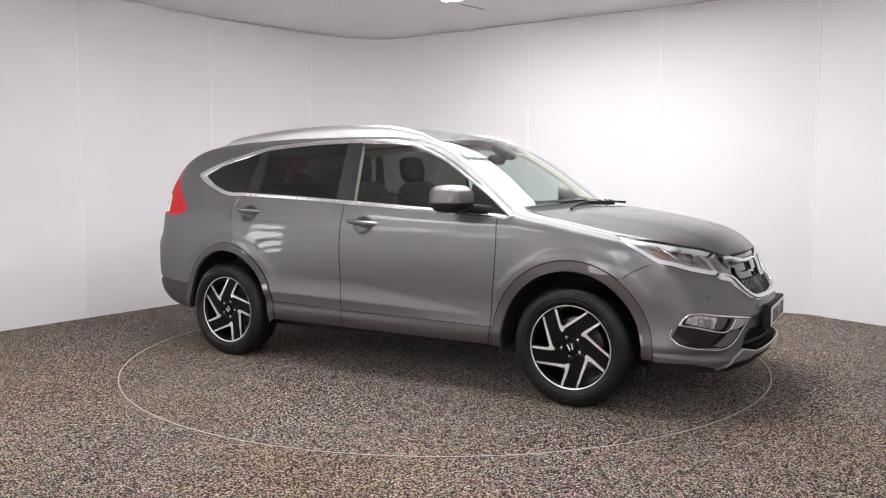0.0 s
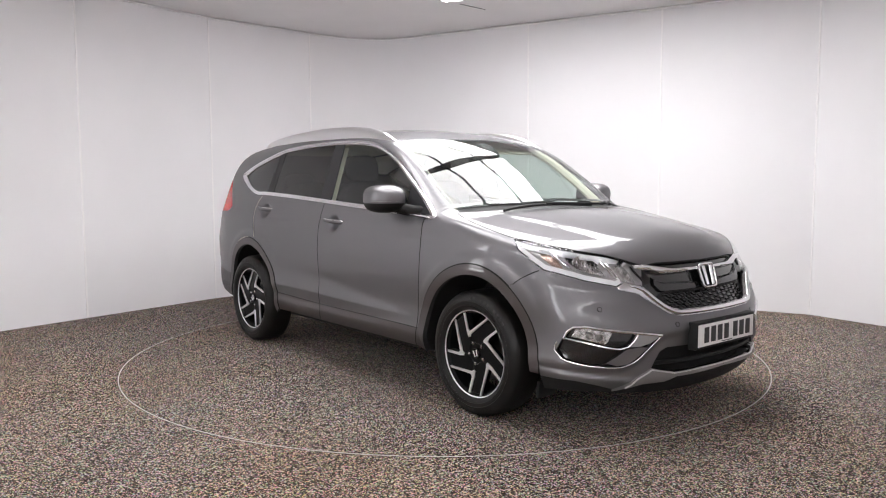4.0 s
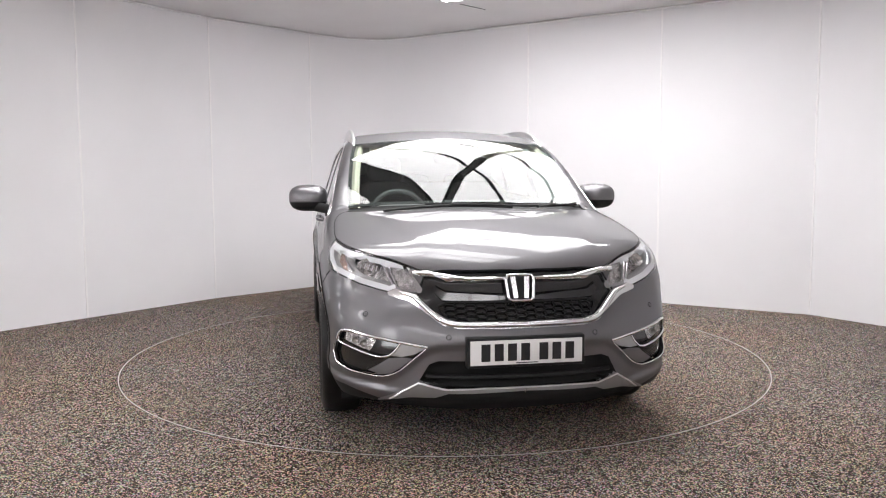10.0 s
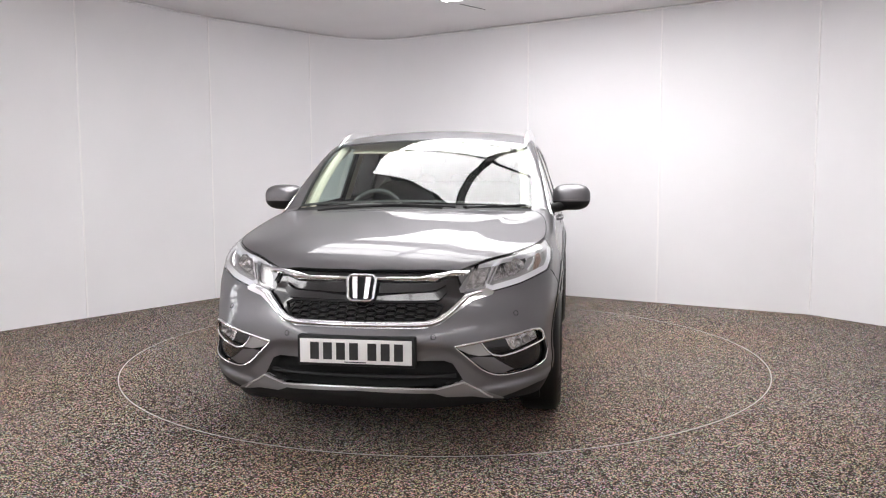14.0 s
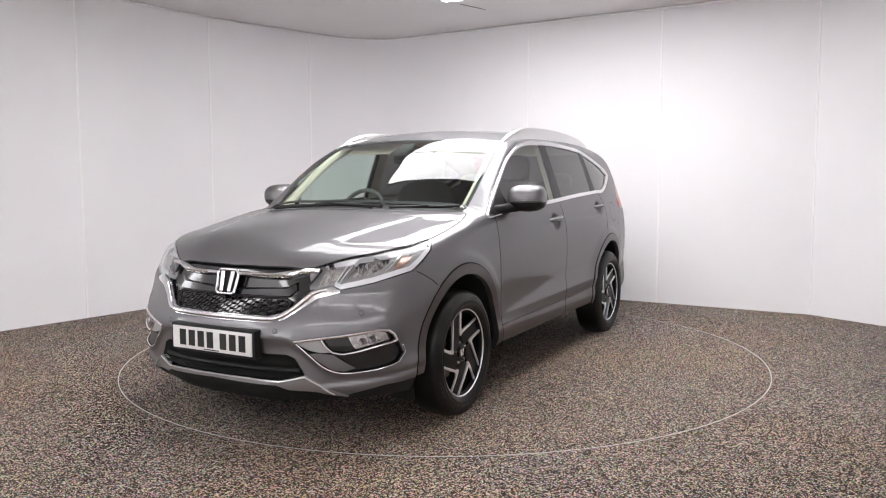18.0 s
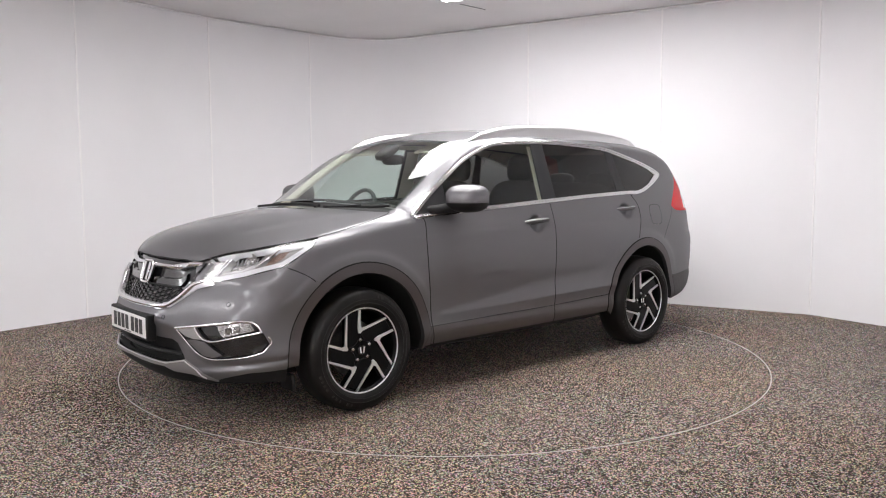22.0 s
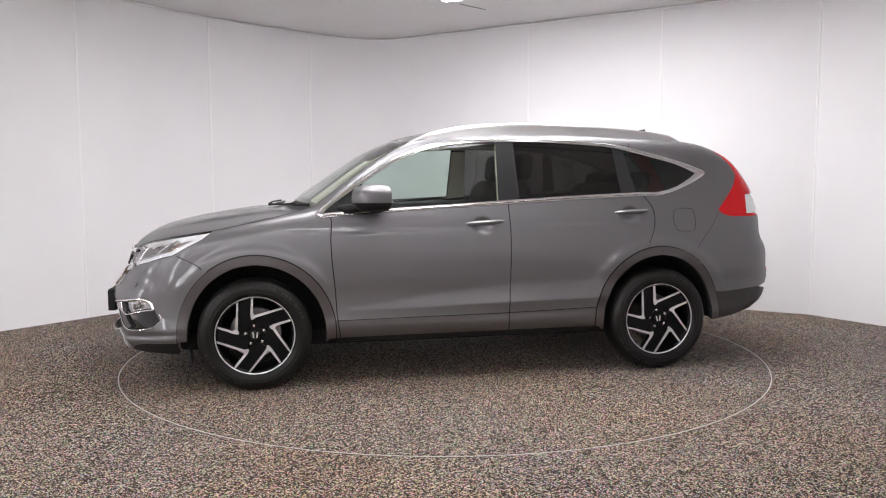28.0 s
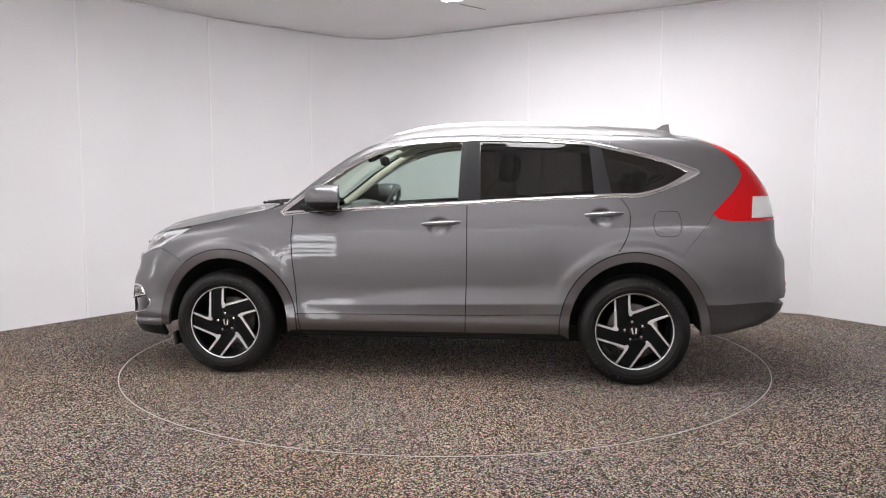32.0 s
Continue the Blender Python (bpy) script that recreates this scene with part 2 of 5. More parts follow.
def build_room():
    # plan of the studio wall, seams between its panels at the named corners
    corner = smooth_line([(-1.56, 3.50), (-1.22, 3.78), (-0.97, 3.89), (-0.72, 3.92), (-0.47, 3.84), (-0.2, 3.68)], 0.06)
    runs = [
        ("wall_left", [(-3.304, 1.408), (-2.467, 2.608)]),
        ("wall_left", [(-2.467, 2.608), (-1.56, 3.50)]),
        ("wall_corner", [tuple(p) for p in corner] + [(0.93, 2.99)]),
        ("wall_right", [(0.93, 2.99), (2.18, 2.22)]),
        ("wall_right", [(2.18, 2.22), (3.405, 1.475)]),
        ("wall_right", [(3.405, 1.475), (4.17, 0.25)]),
        ("wall_right", [(4.17, 0.25), (4.6, -1.2)]),
        ("wall_right", [(4.6, -1.2), (4.6, -4.6)]),
        ("wall_back", [(4.6, -4.6), (3.2, -7.4)]),
        ("wall_back", [(3.2, -7.4), (-3.2, -7.4)]),
        ("wall_back", [(-3.2, -7.4), (-4.6, -4.6)]),
        ("wall_left", [(-4.6, -4.6), (-4.6, -1.2)]),
        ("wall_left", [(-4.6, -1.2), (-4.13, 0.22)]),
        ("wall_left", [(-4.13, 0.22), (-3.304, 1.408)]),
    ]
    for name, line in runs:
        bm = bmesh.new()
        P = [Vector((x, y, 0)) for x, y in line]
        n = len(P)
        side = []
        for i in range(n):
            t = (P[min(i + 1, n - 1)] - P[max(i - 1, 0)]).normalized()
            side.append(Vector((t.y, -t.x, 0)))  # into the room when walking clockwise
        a = P[0] + (P[1] - P[0]).normalized() * 0.003
        P2 = [a] + P[1:]
        rows = []
        for p, s in zip(P2, side):
            rows.append([bm.verts.new(p - s * o + Vector((0, 0, z))) for o, z in ((0, 0.0), (0, CEILING), (0.1, CEILING), (0.1, 0.0))])
        for i in range(n - 1):
            for k in range(4):
                bm.faces.new((rows[i][k], rows[i][(k + 1) % 4], rows[i + 1][(k + 1) % 4], rows[i + 1][k]))
        bm.faces.new(rows[0])
        bm.faces.new(rows[-1][::-1])
        bmesh.ops.recalc_face_normals(bm, faces=bm.faces[:])
        w = part(name, bm, WALL)
        tagged(w, "smooth white studio wall panel with a faint sheen", "wall", kind="structure")
        # joint strip over the seam at the run's start, and a bead along the ceiling
        s = side[0]
        bm = bmesh.new()
        box(bm, (0.016, 0.009, CEILING - 0.012), Matrix.Translation(P[0] + s * 0.003 + Vector((0, 0, CEILING / 2))) @ Matrix.Rotation(math.atan2(s.y, s.x) + math.pi / 2, 4, "Z"), 0.0015, 1)
        part("joint_strip", bm, STRIP, w, "raised white joint strip between two panels")
        bm = bmesh.new()
        tube(bm, [p + q * 0.008 + Vector((0, 0, CEILING - 0.012)) for p, q in zip(P, side)], 0.010, 6)
        part("ceiling_bead", bm, STRIP, w)
    # ceiling
    bm = bmesh.new()
    box(bm, (9.6, 12.4, 0.1), pose(0, -1.7, CEILING + 0.052))
    tagged(part("ceiling", bm, CEIL, smooth=False), "flat off-white painted ceiling", "ceiling", kind="structure")
    # floor: one carpet sheet with a round hole for the turntable
    bm = bmesh.new()
    n = 360
    inner = [bm.verts.new(((TABLE + 0.002) * math.cos(2 * math.pi * i / n), (TABLE + 0.002) * math.sin(2 * math.pi * i / n), 0)) for i in range(n)]
    outer = []
    for i in range(n):
        c, s = math.cos(2 * math.pi * i / n), math.sin(2 * math.pi * i / n)
        k = min(5.2 / abs(c) if abs(c) > 1e-6 else 1e9, (4.6 if s > 0 else 8.2) / abs(s) if abs(s) > 1e-6 else 1e9)
        outer.append(bm.verts.new((k * c, k * s, 0)))
    for i in range(n):
        bm.faces.new((inner[i], outer[i], outer[(i + 1) % n], inner[(i + 1) % n]))
    bmesh.ops.recalc_face_normals(bm, faces=bm.faces[:])
    if bm.faces[0].normal.z < 0:
        bmesh.ops.reverse_faces(bm, faces=bm.faces[:])
    fl = part("floor", bm, CARPET, smooth=False)
    tagged(fl, "brown-grey flecked carpet floor of the studio", "floor", kind="structure")
    bm = bmesh.new()
    lathe(bm, [(TABLE + 0.0005, -0.05), (TABLE + 0.0005, 0.002), (TABLE + 0.0024, 0.002), (TABLE + 0.0024, -0.05)], Matrix.Identity(4), 360)
    part("floor_edge_ring", bm, RING, fl, "thin pale metal edging round the pit")
    bm = bmesh.new()
    box(bm, (0.36, 0.008, 0.004), pose(0.29, 2.18, CEILING - 0.0, 0, 0, 44))
    tagged(part("ceiling_slot", bm, FRAME), "thin dark slot in the ceiling", "slot", kind="structure")
    bm = bmesh.new()
    box(bm, (11, 13.4, 0.1), pose(0, -1.8, -0.15))
    tagged(part("subfloor", bm, SEAM, smooth=False), "dark slab under the carpet", "floor", kind="structure")


def build_turntable():
    t = empty("turntable")
    tagged(t, "round carpeted car turntable flush with the floor", "turntable")
    bm = bmesh.new()
    lathe(bm, [(0.0, 0.0), (TABLE - 0.004, 0.0), (TABLE - 0.004, -0.06), (0.0, -0.06)], Matrix.Identity(4), 360)
    bmesh.ops.remove_doubles(bm, verts=bm.verts[:], dist=1e-5)
    part("deck", bm, CARPET, t, smooth=False)
    bm = bmesh.new()
    lathe(bm, [(TABLE - 0.004, -0.06), (TABLE - 0.004, 0.001), (TABLE - 0.0012, 0.001), (TABLE - 0.0012, -0.06)], Matrix.Identity(4), 360)
    part("rim_strip", bm, RING, t, "thin pale metal rim")
    return t


def build_lights():
    """Lit panels under the ceiling in two banks, laid parallel to the right-hand wall, and added fill banks out of
    view.
    """
    turn = Matrix.Rotation(radians(-31), 4, "Z")
    corner = Vector((-1.0, 0.1, CEILING - 0.03))
    banks = [(a, b) for a in ((0.0, 1.235), (1.305, 2.54)) for b in ((0.0, 0.68), (0.695, 1.375), (1.39, 1.985), (-1.22, -0.845), (-0.83, -0.455))]
    for (a0, a1), (b0, b1) in banks:
        light_panel(corner + turn @ Vector(((a0 + a1) / 2, (b0 + b1) / 2, 0)), turn, a1 - a0, b1 - b0)
    # added fill, unseen: a far bank along the wall behind the camera, and one along the wall to its left
    for y in (-4.4, -3.7, -3.0, -2.3):
        light_panel(Vector((-4.15, y, CEILING - 0.03)), Matrix.Identity(4), 0.68, 0.68)
    for x in (-2.61, -1.305, 0.0, 1.305, 2.61):
        light_panel(Vector((x, -7.0, CEILING - 0.03)), Matrix.Identity(4), 1.235, 0.66, FILL_GLOW)


def light_panel(c, turn, w, h, glow=LAMP):
    t = empty("ceiling_or_fill_light", Matrix.Translation(c) @ turn)
    tagged(t, "flat lit studio or added fill light panel with a thin dark frame", "light", "studio light panels")
    bm = bmesh.new()
    box(bm, (w - 0.03, h - 0.03, 0.02), pose(0, 0, -0.004))
    part("diffuser", bm, glow, t, "glowing white diffuser", smooth=False)
    bm = bmesh.new()
    for x, y, a, b in ((0, h / 2 - 0.007, w, 0.014), (0, -h / 2 + 0.007, w, 0.014), (w / 2 - 0.007, 0, 0.014, h - 0.03), (-w / 2 + 0.007, 0, 0.014, h - 0.03)):
        box(bm, (a, b, 0.04), pose(x, y, 0.005))
    part("frame", bm, FRAME, t, smooth=False)


def build_glazing():
    """A part-glazed door in the angled wall behind the camera, and a window in the left-hand wall, both frosted and daylit."""
    for name, mid, yaw, w, z0, z1, bars, lab, cat in (
        ("glazed_door", (-3.62, -6.56), 26.6, 1.05, 0.0, 2.1, 5, "white door with five frosted daylit panes", "door"),
        ("frosted_window", (-4.6, -1.22), 0, 0.62, 0.35, 1.85, 5, "white window with five frosted daylit panes", "window"),
    ):
        # local x points into the room, y along the wall
        m = Matrix.Translation((mid[0], mid[1], 0)) @ Matrix.Rotation(radians(yaw), 4, "Z")
        t = empty(name, m)
        tagged(t, lab, cat, kind="structure")
        bm = bmesh.new()
        for s in (-1, 1):
            box(bm, (0.06, 0.07, z1 - z0), pose(0.035, s * (w / 2 + 0.02), (z0 + z1) / 2), 0.004, 1)
        box(bm, (0.06, w + 0.11, 0.07), pose(0.035, 0, z1 + 0.03), 0.004, 1)
        part("frame", bm, DOORPAINT, t)
        step = (z1 - z0 - 0.06) / bars
        for k in range(bars):
            zc = z0 + 0.05 + step * (k + 0.5)
            bm = bmesh.new()
            box(bm, (0.012, w - 0.05, step - 0.13), pose(0.02, 0, zc))
            part("pane", bm, DAYLIT, t, "frosted pane lit by daylight", smooth=False)
            bm = bmesh.new()
            box(bm, (0.04, w - 0.03, 0.12), pose(0.022, 0, zc - step / 2), 0.003, 1)
            part("rail", bm, DOORPAINT, t)


build_glazing()
build_room()
turntable = build_turntable()
build_lights()


# ---------------------------------------------------------------- the car's skin
# Car space: x forward, y to its left, z up, origin on the ground midway between the axles.
def curve(*pts, soft=0.0):
    """A monotone cubic through (x, y) pairs, constant slope kept beyond the ends, softened over the given length."""
    x, y = np.array([p[0] for p in pts], float), np.array([p[1] for p in pts], float)
    h, dlt = np.diff(x), np.diff(y) / np.diff(x)
    m = np.concatenate([[dlt[0]], np.where(dlt[1:] * dlt[:-1] > 0, 2 * dlt[1:] * dlt[:-1] / (dlt[1:] + dlt[:-1] + 1e-12), 0), [dlt[-1]]])

    def f(q):
        q = np.asarray(q, float)
        i = np.clip(np.searchsorted(x, q) - 1, 0, len(h) - 1)
        t = np.clip((q - x[i]) / h[i], 0, 1)
        v = (2 * t**3 - 3 * t**2 + 1) * y[i] + (t**3 - 2 * t**2 + t) * h[i] * m[i] + (3 * t**2 - 2 * t**3) * y[i + 1] + (t**3 - t**2) * h[i] * m[i + 1]
        return v + np.where(q < x[0], (q - x[0]) * m[0], 0) + np.where(q > x[-1], (q - x[-1]) * m[-1], 0)

    if not soft:
        return f
    gx = np.arange(x[0] - 0.5, x[-1] + 0.5, soft / 8)
    k = np.exp(-0.5 * (np.arange(-32, 33) / 8.0) ** 2)
    k /= k.sum()
    gy = np.convolve(f(gx), k, "same")
    gx, gy = gx[40:-40], gy[40:-40]
    gm = np.gradient(gy, gx)

    def g(q):
        q = np.asarray(q, float)
        i = np.clip(((q - gx[0]) / (gx[1] - gx[0])).astype(int), 0, len(gx) - 2)
        h = gx[1] - gx[0]
        t = np.clip((q - gx[i]) / h, 0, 1)
        return (2 * t**3 - 3 * t**2 + 1) * gy[i] + (t**3 - 2 * t**2 + t) * h * gm[i] + (3 * t**2 - 2 * t**3) * gy[i + 1] + (t**3 - t**2) * h * gm[i + 1]

    return g


SIDE = curve((0.10, 0.74), (0.22, 0.83), (0.27, 0.860), (0.31, 0.878), (0.345, 0.888), (0.375, 0.889), (0.41, 0.880), (0.47, 0.876), (0.54, 0.875), (0.66, 0.885), (0.78, 0.888), (0.90, 0.880), (1.0, 0.864), (1.08, 0.837), (1.12, 0.822), (1.3, 0.766), (1.45, 0.714), (1.52, 0.687), (1.6, 0.642), (1.75, 0.56), soft=0.022)
TAPER = curve((-2.3, 0.17), (-2.05, 0.075), (-1.8, 0.034), (-1.55, 0.015), (-1.2, 0.0), (1.3, 0.0), (1.6, 0.012), (1.9, 0.035), (2.2, 0.10), soft=0.12)
NOSE = curve((0.1, 2.02), (0.18, 2.13), (0.24, 2.212), (0.285, 2.252), (0.325, 2.256), (0.36, 2.232), (0.45, 2.236), (0.51, 2.244), (0.55, 2.238), (0.61, 2.205), (0.70, 2.15), (0.77, 2.125), (0.84, 2.10), (0.88, 2.075), (0.95, 1.99), (1.1, 1.75), soft=0.016)
NOSE_CORNER = curve((0.1, 2.0), (0.18, 2.11), (0.24, 2.185), (0.30, 2.222), (0.36, 2.228), (0.45, 2.230), (0.55, 2.222), (0.60, 2.210), (0.66, 2.178), (0.70, 2.166), (0.745, 2.154), (0.78, 2.126), (0.84, 2.096), (0.88, 2.072), (0.95, 1.99), (1.1, 1.75), soft=0.02)
TAIL = curve((0.2, 1.72), (0.27, 1.90), (0.32, 2.08), (0.37, 2.20), (0.43, 2.29), (0.5, 2.315), (0.58, 2.33), (0.66, 2.318), (0.75, 2.316), (0.80, 2.305), (0.85, 2.272), (0.89, 2.260), (1.01, 2.252), (1.17, 2.212), (1.29, 2.138), (1.39, 2.05), (1.5, 1.89), (1.6, 1.74), soft=0.018)
TOP = curve((-2.1, 1.46), (-1.9, 1.52), (-1.6, 1.568), (-1.2, 1.602), (-0.7, 1.625), (-0.3, 1.628), (0.0, 1.612), (0.16, 1.590), (0.35, 1.545), (0.53, 1.470), (0.73, 1.350), (0.94, 1.207), (1.04, 1.138), (1.092, 1.104), (1.15, 1.091), (1.33, 1.073), (1.52, 1.047), (1.71, 1.012), (1.93, 0.955), (2.04, 0.908), (2.1, 0.87), (2.2, 0.79), soft=0.018)
SHIFT = curve((-0.3, 0.0), (0.2, 0.10), (0.6, 0.2), (1.05, 0.26), (1.2, 0.1), (1.4, 0.0), (2.0, 0.0), soft=0.06)
DROP = curve((-2, 0.14), (-0.3, 0.12), (0.3, 0.08), (0.8, 0.02), (1.05, 0.02), (1.25, 0.08), (1.6, 0.12), (2.1, 0.12), soft=0.1)
RECESS = curve((0.0, 0.512), (0.30, 0.508), (0.395, 0.500), (0.463, 0.464), (0.52, 0.411), (0.577, 0.364), (0.65, 0.345), (0.79, 0.350), (0.9, 0.362), soft=0.02)
LIP = curve((0.4, 0.27), (0.52, 0.29), (0.64, 0.305), (0.80, 0.331), (0.86, 0.342), (0.92, 0.35), soft=0.02)
HANDLES = ((-0.105, 0.985), (-1.105, 1.042))
FLAP = [(-1.412, 0.994), (-1.422, 1.045), (-1.448, 1.066), (-1.543, 1.068), (-1.568, 1.051), (-1.58, 0.977), (-1.566, 0.925), (-1.54, 0.914), (-1.446, 0.919), (-1.422, 0.947)]
CREST = curve((-1.0, 0.497), (-0.5, 0.489), (-0.06, 0.479), (0.3, 0.471), (0.8, 0.463), soft=0.1)
AXLE = 1.31
HUB = 0.335


def smax(a, b, k):
    h = np.maximum(k - np.abs(a - b), 0) / k
    return np.maximum(a, b) + h * h * k * 0.25


def body(p):
    """Below zero inside the car's outer skin."""
    x, y, z = p[..., 0], np.abs(p[..., 1]), p[..., 2]
    r = np.hypot(np.abs(x) - AXLE, z - HUB)
    flare = 0.007 * np.exp(-(((r - 0.43) / 0.12) ** 2)) * np.clip((z - 0.2) / 0.2, 0, 1)
    for hx, hz in HANDLES:
        flare = flare - 0.027 * np.exp(-(((x - hx) / 0.058) ** 2 + ((z - hz + 0.012) / 0.046) ** 2) ** 2.5)
    # the wings swell out above the wheels
    flare = flare + 0.010 / (1 + np.exp((r - 0.535) / 0.009)) * np.clip((z - 0.5) / 0.25, 0, 1)
    # the blade low on the doors: it widens towards the rear, leans out down to its edge and turns under below it
    low, tall = z - CREST(x), np.clip(0.012 + 0.11 * (0.78 - x), 0.012, 0.12)
    blade = -smax(low / tall - 1, -low / 0.075 - 1, 0.12)
    span = 1 / ((1 + np.exp((x - 0.74) / 0.012)) * (1 + np.exp((-1.31 - x) / 0.02)))
    # the crease along the handles: the door below it stands a little proud
    edge = 0.952 - 0.022 * (x - 0.2)
    flare = flare + 0.0042 * np.exp(-np.clip(edge - z, 0, 1) / 0.16) / (1 + np.exp((z - edge) / 0.0035)) / ((1 + np.exp((x - 0.9) / 0.05)) * (1 + np.exp((-1.25 - x) / 0.05)))
    flare = flare + 0.14 * tall * span * smax(blade, 0 * blade, 0.2)
    s = y - (SIDE(z) - TAPER(x) + flare)
    w = np.clip((y - 0.24) / 0.32, 0, 1)
    w = w * w * (3 - 2 * w)
    f = x - (NOSE(z) * (1 - w) + NOSE_CORNER(z) * w - 0.23 * y**2 - 0.21 * y**3)
    fuller = 1 / ((1 + np.exp((0.43 - z) / 0.02)) * (1 + np.exp((z - 0.80) / 0.025)))  # squarer corners on the rear bumper
    b = -x - (TAIL(z) - 0.046 - (0.22 - 0.035 * fuller) * y**4)
    crease = 0.009 / (1 + np.exp((y - (0.60 - 0.2 * (x - 1.1))) / 0.016)) * np.clip((x - 1.12) / 0.15, 0, 1)
    t = z - (TOP(x + SHIFT(x) * y**2) - DROP(x) * y**2 + crease)
    # the windscreen pillar turns more sharply than the rest of the roof edge
    pillar = 1 / ((1 + np.exp((0.22 - x) / 0.04)) * (1 + np.exp((x - 0.98) / 0.03)) * (1 + np.exp((1.06 - z) / 0.015)))
    d = smax(smax(smax(s, f, 0.11), b, 0.12), t, 0.075 - 0.022 * pillar)
    # the bumper steps back below a crease that runs under the fog lamps and the plate, and its lower lip stands out again
    ahead = 1 / (1 + np.exp((1.74 - x) / 0.02))
    step = 1 / (1 + np.exp((z - RECESS(y)) / 0.008))
    lip = 1 / (1 + np.exp((z - LIP(y)) / 0.006)) * np.clip((y - 0.50) / 0.08, 0, 1)
    return d + ahead * (0.016 * step - 0.018 * lip)


def solve(origin, way, near=0.0, far=2.0):
    """The first meeting of rays with the skin, by halving between near (outside) and far (inside)."""
    a, b = np.full(len(origin), near), np.full(len(origin), far)
    for _ in range(40):
        m = (a + b) / 2
        out = body(origin + way * m[:, None]) > 0
        a, b = np.where(out, m, a), np.where(out, b, m)
    return origin + way * ((a + b) / 2)[:, None]


def skin_normal(p):
    e, g = 4e-3, []
    for k in range(3):
        d = np.zeros(3)
        d[k] = e
        g.append(body(p + d) - body(p - d))
    g = np.stack(g, -1)
    return g / np.linalg.norm(g, axis=1, keepdims=True)


class View:
    """An orthographic look at the skin: yaw 0 from the front, 90 from the car's left, None from above."""

    def __init__(self, yaw):
        self.yaw = yaw
        if yaw is not None:
            a = math.radians(yaw)
            self.out, self.u = np.array([math.cos(a), math.sin(a), 0]), np.array([-math.sin(a), math.cos(a), 0])

    def to2(self, p):
        p = np.asarray(p, float)
        return p[:, :2] if self.yaw is None else np.stack([p @ self.u, p[:, 2]], -1)

    def to3(self, q):
        q = np.asarray(q, float)
        if self.yaw is None:
            o = np.stack([q[:, 0], q[:, 1], np.full(len(q), 2.2)], -1)
            return solve(o, np.tile([0, 0, -1.0], (len(q), 1)), 0, 2.1)
        o = q[:, :1] * self.u + q[:, 1:2] * np.array([0, 0, 1.0]) + self.out * 3.2
        return solve(o, np.tile(-self.out, (len(q), 1)), 0, 3.2)


FRONT, CORNER, LEFT, ABOVE, STERN = View(0), View(38), View(90), View(None), View(140)


def side_curve(pts):
    """Points given from the side as (x, z), laid on the skin."""
    return LEFT.to3(np.array([(-x, z) for x, z in pts]))


def inside(poly, q):
    """Which points lie in a closed outline."""
    poly, res = np.asarray(poly), np.zeros(len(q), bool)
    x, y = q[:, 0], q[:, 1]
    a, b = poly, np.roll(poly, -1, axis=0)
    for (x1, y1), (x2, y2) in zip(a, b):
        if y1 != y2:
            res ^= ((y1 > y) != (y2 > y)) & (x < (x2 - x1) * (y - y1) / (y2 - y1) + x1)
    return res


def largest(tri):
    """Which triangles belong to the largest connected patch."""
    mark = np.arange(tri.max() + 1)
    while True:
        low = mark[tri].min(1)
        nxt = mark.copy()
        for k in range(3):
            np.minimum.at(nxt, tri[:, k], low)
        if (nxt == mark).all():
            break
        mark = nxt
    ids, n = np.unique(mark[tri[:, 0]], return_counts=True)
    return mark[tri[:, 0]] == ids[n.argmax()]


def cut_skin(view, outline, regions, step):
    """Meshes the skin inside outline and deals its faces out to the regions, first match first.
    outline and regions are closed loops in the view's plane. Returns {name: (points, triangles)}."""
    loops = [np.asarray(outline)] + [np.asarray(r) for _, r in regions if r is not None]
    pts, edges = [], []
    for lp in loops:
        k = len(pts)
        pts += [tuple(p) for p in lp]
        edges += [(k + i, k + (i + 1) % len(lp)) for i in range(len(lp))]
    L = np.array(pts)
    lo, hi = loops[0].min(0), loops[0].max(0)
    gx, gy = np.arange(lo[0], hi[0], step), np.arange(lo[1], hi[1], step)
    G = np.stack(np.meshgrid(gx, gy), -1).reshape(-1, 2)
    G[:, 0] += (np.round((G[:, 1] - lo[1]) / step) % 2) * step * 0.5
    G = G[inside(loops[0], G)]
    keep = np.ones(len(G), bool)
    for i in range(0, len(L), 200):
        d = np.linalg.norm(G[:, None] - L[None, i:i + 200], axis=2).min(1)
        keep &= d > step * 0.45
    G = G[keep]
    verts = [Vector(p) for p in np.concatenate([L, G])]
    v2, _, f2, *_ = geometry.delaunay_2d_cdt(verts, edges, [], 0, 1e-5)
    V = np.array([tuple(v) for v in v2])
    F = np.array([f for f in f2 if len(f) == 3])
    cen = V[F].mean(1)
    ok = inside(loops[0], cen)
    F, cen = F[ok], cen[ok]
    P3 = view.to3(V)
    taken, out = np.zeros(len(F), bool), {}
    for name, lp in regions:
        m = ~taken if lp is None else (~taken & inside(lp, cen))
        taken |= m
        if name is None or not m.any():
            continue
        tri = F[m]
        if name in out:
            tri = np.concatenate([out[name][1], tri])
        out[name] = (P3, tri)
    res = {}
    for name, (P, tri) in out.items():
        if name in ("front_door", "rear_door", "quarter_panel", "fender"):
            tri = tri[largest(tri)]
        used, inv = np.unique(tri, return_inverse=True)
        res[name] = (P[used], inv.reshape(-1, 3))
    return res


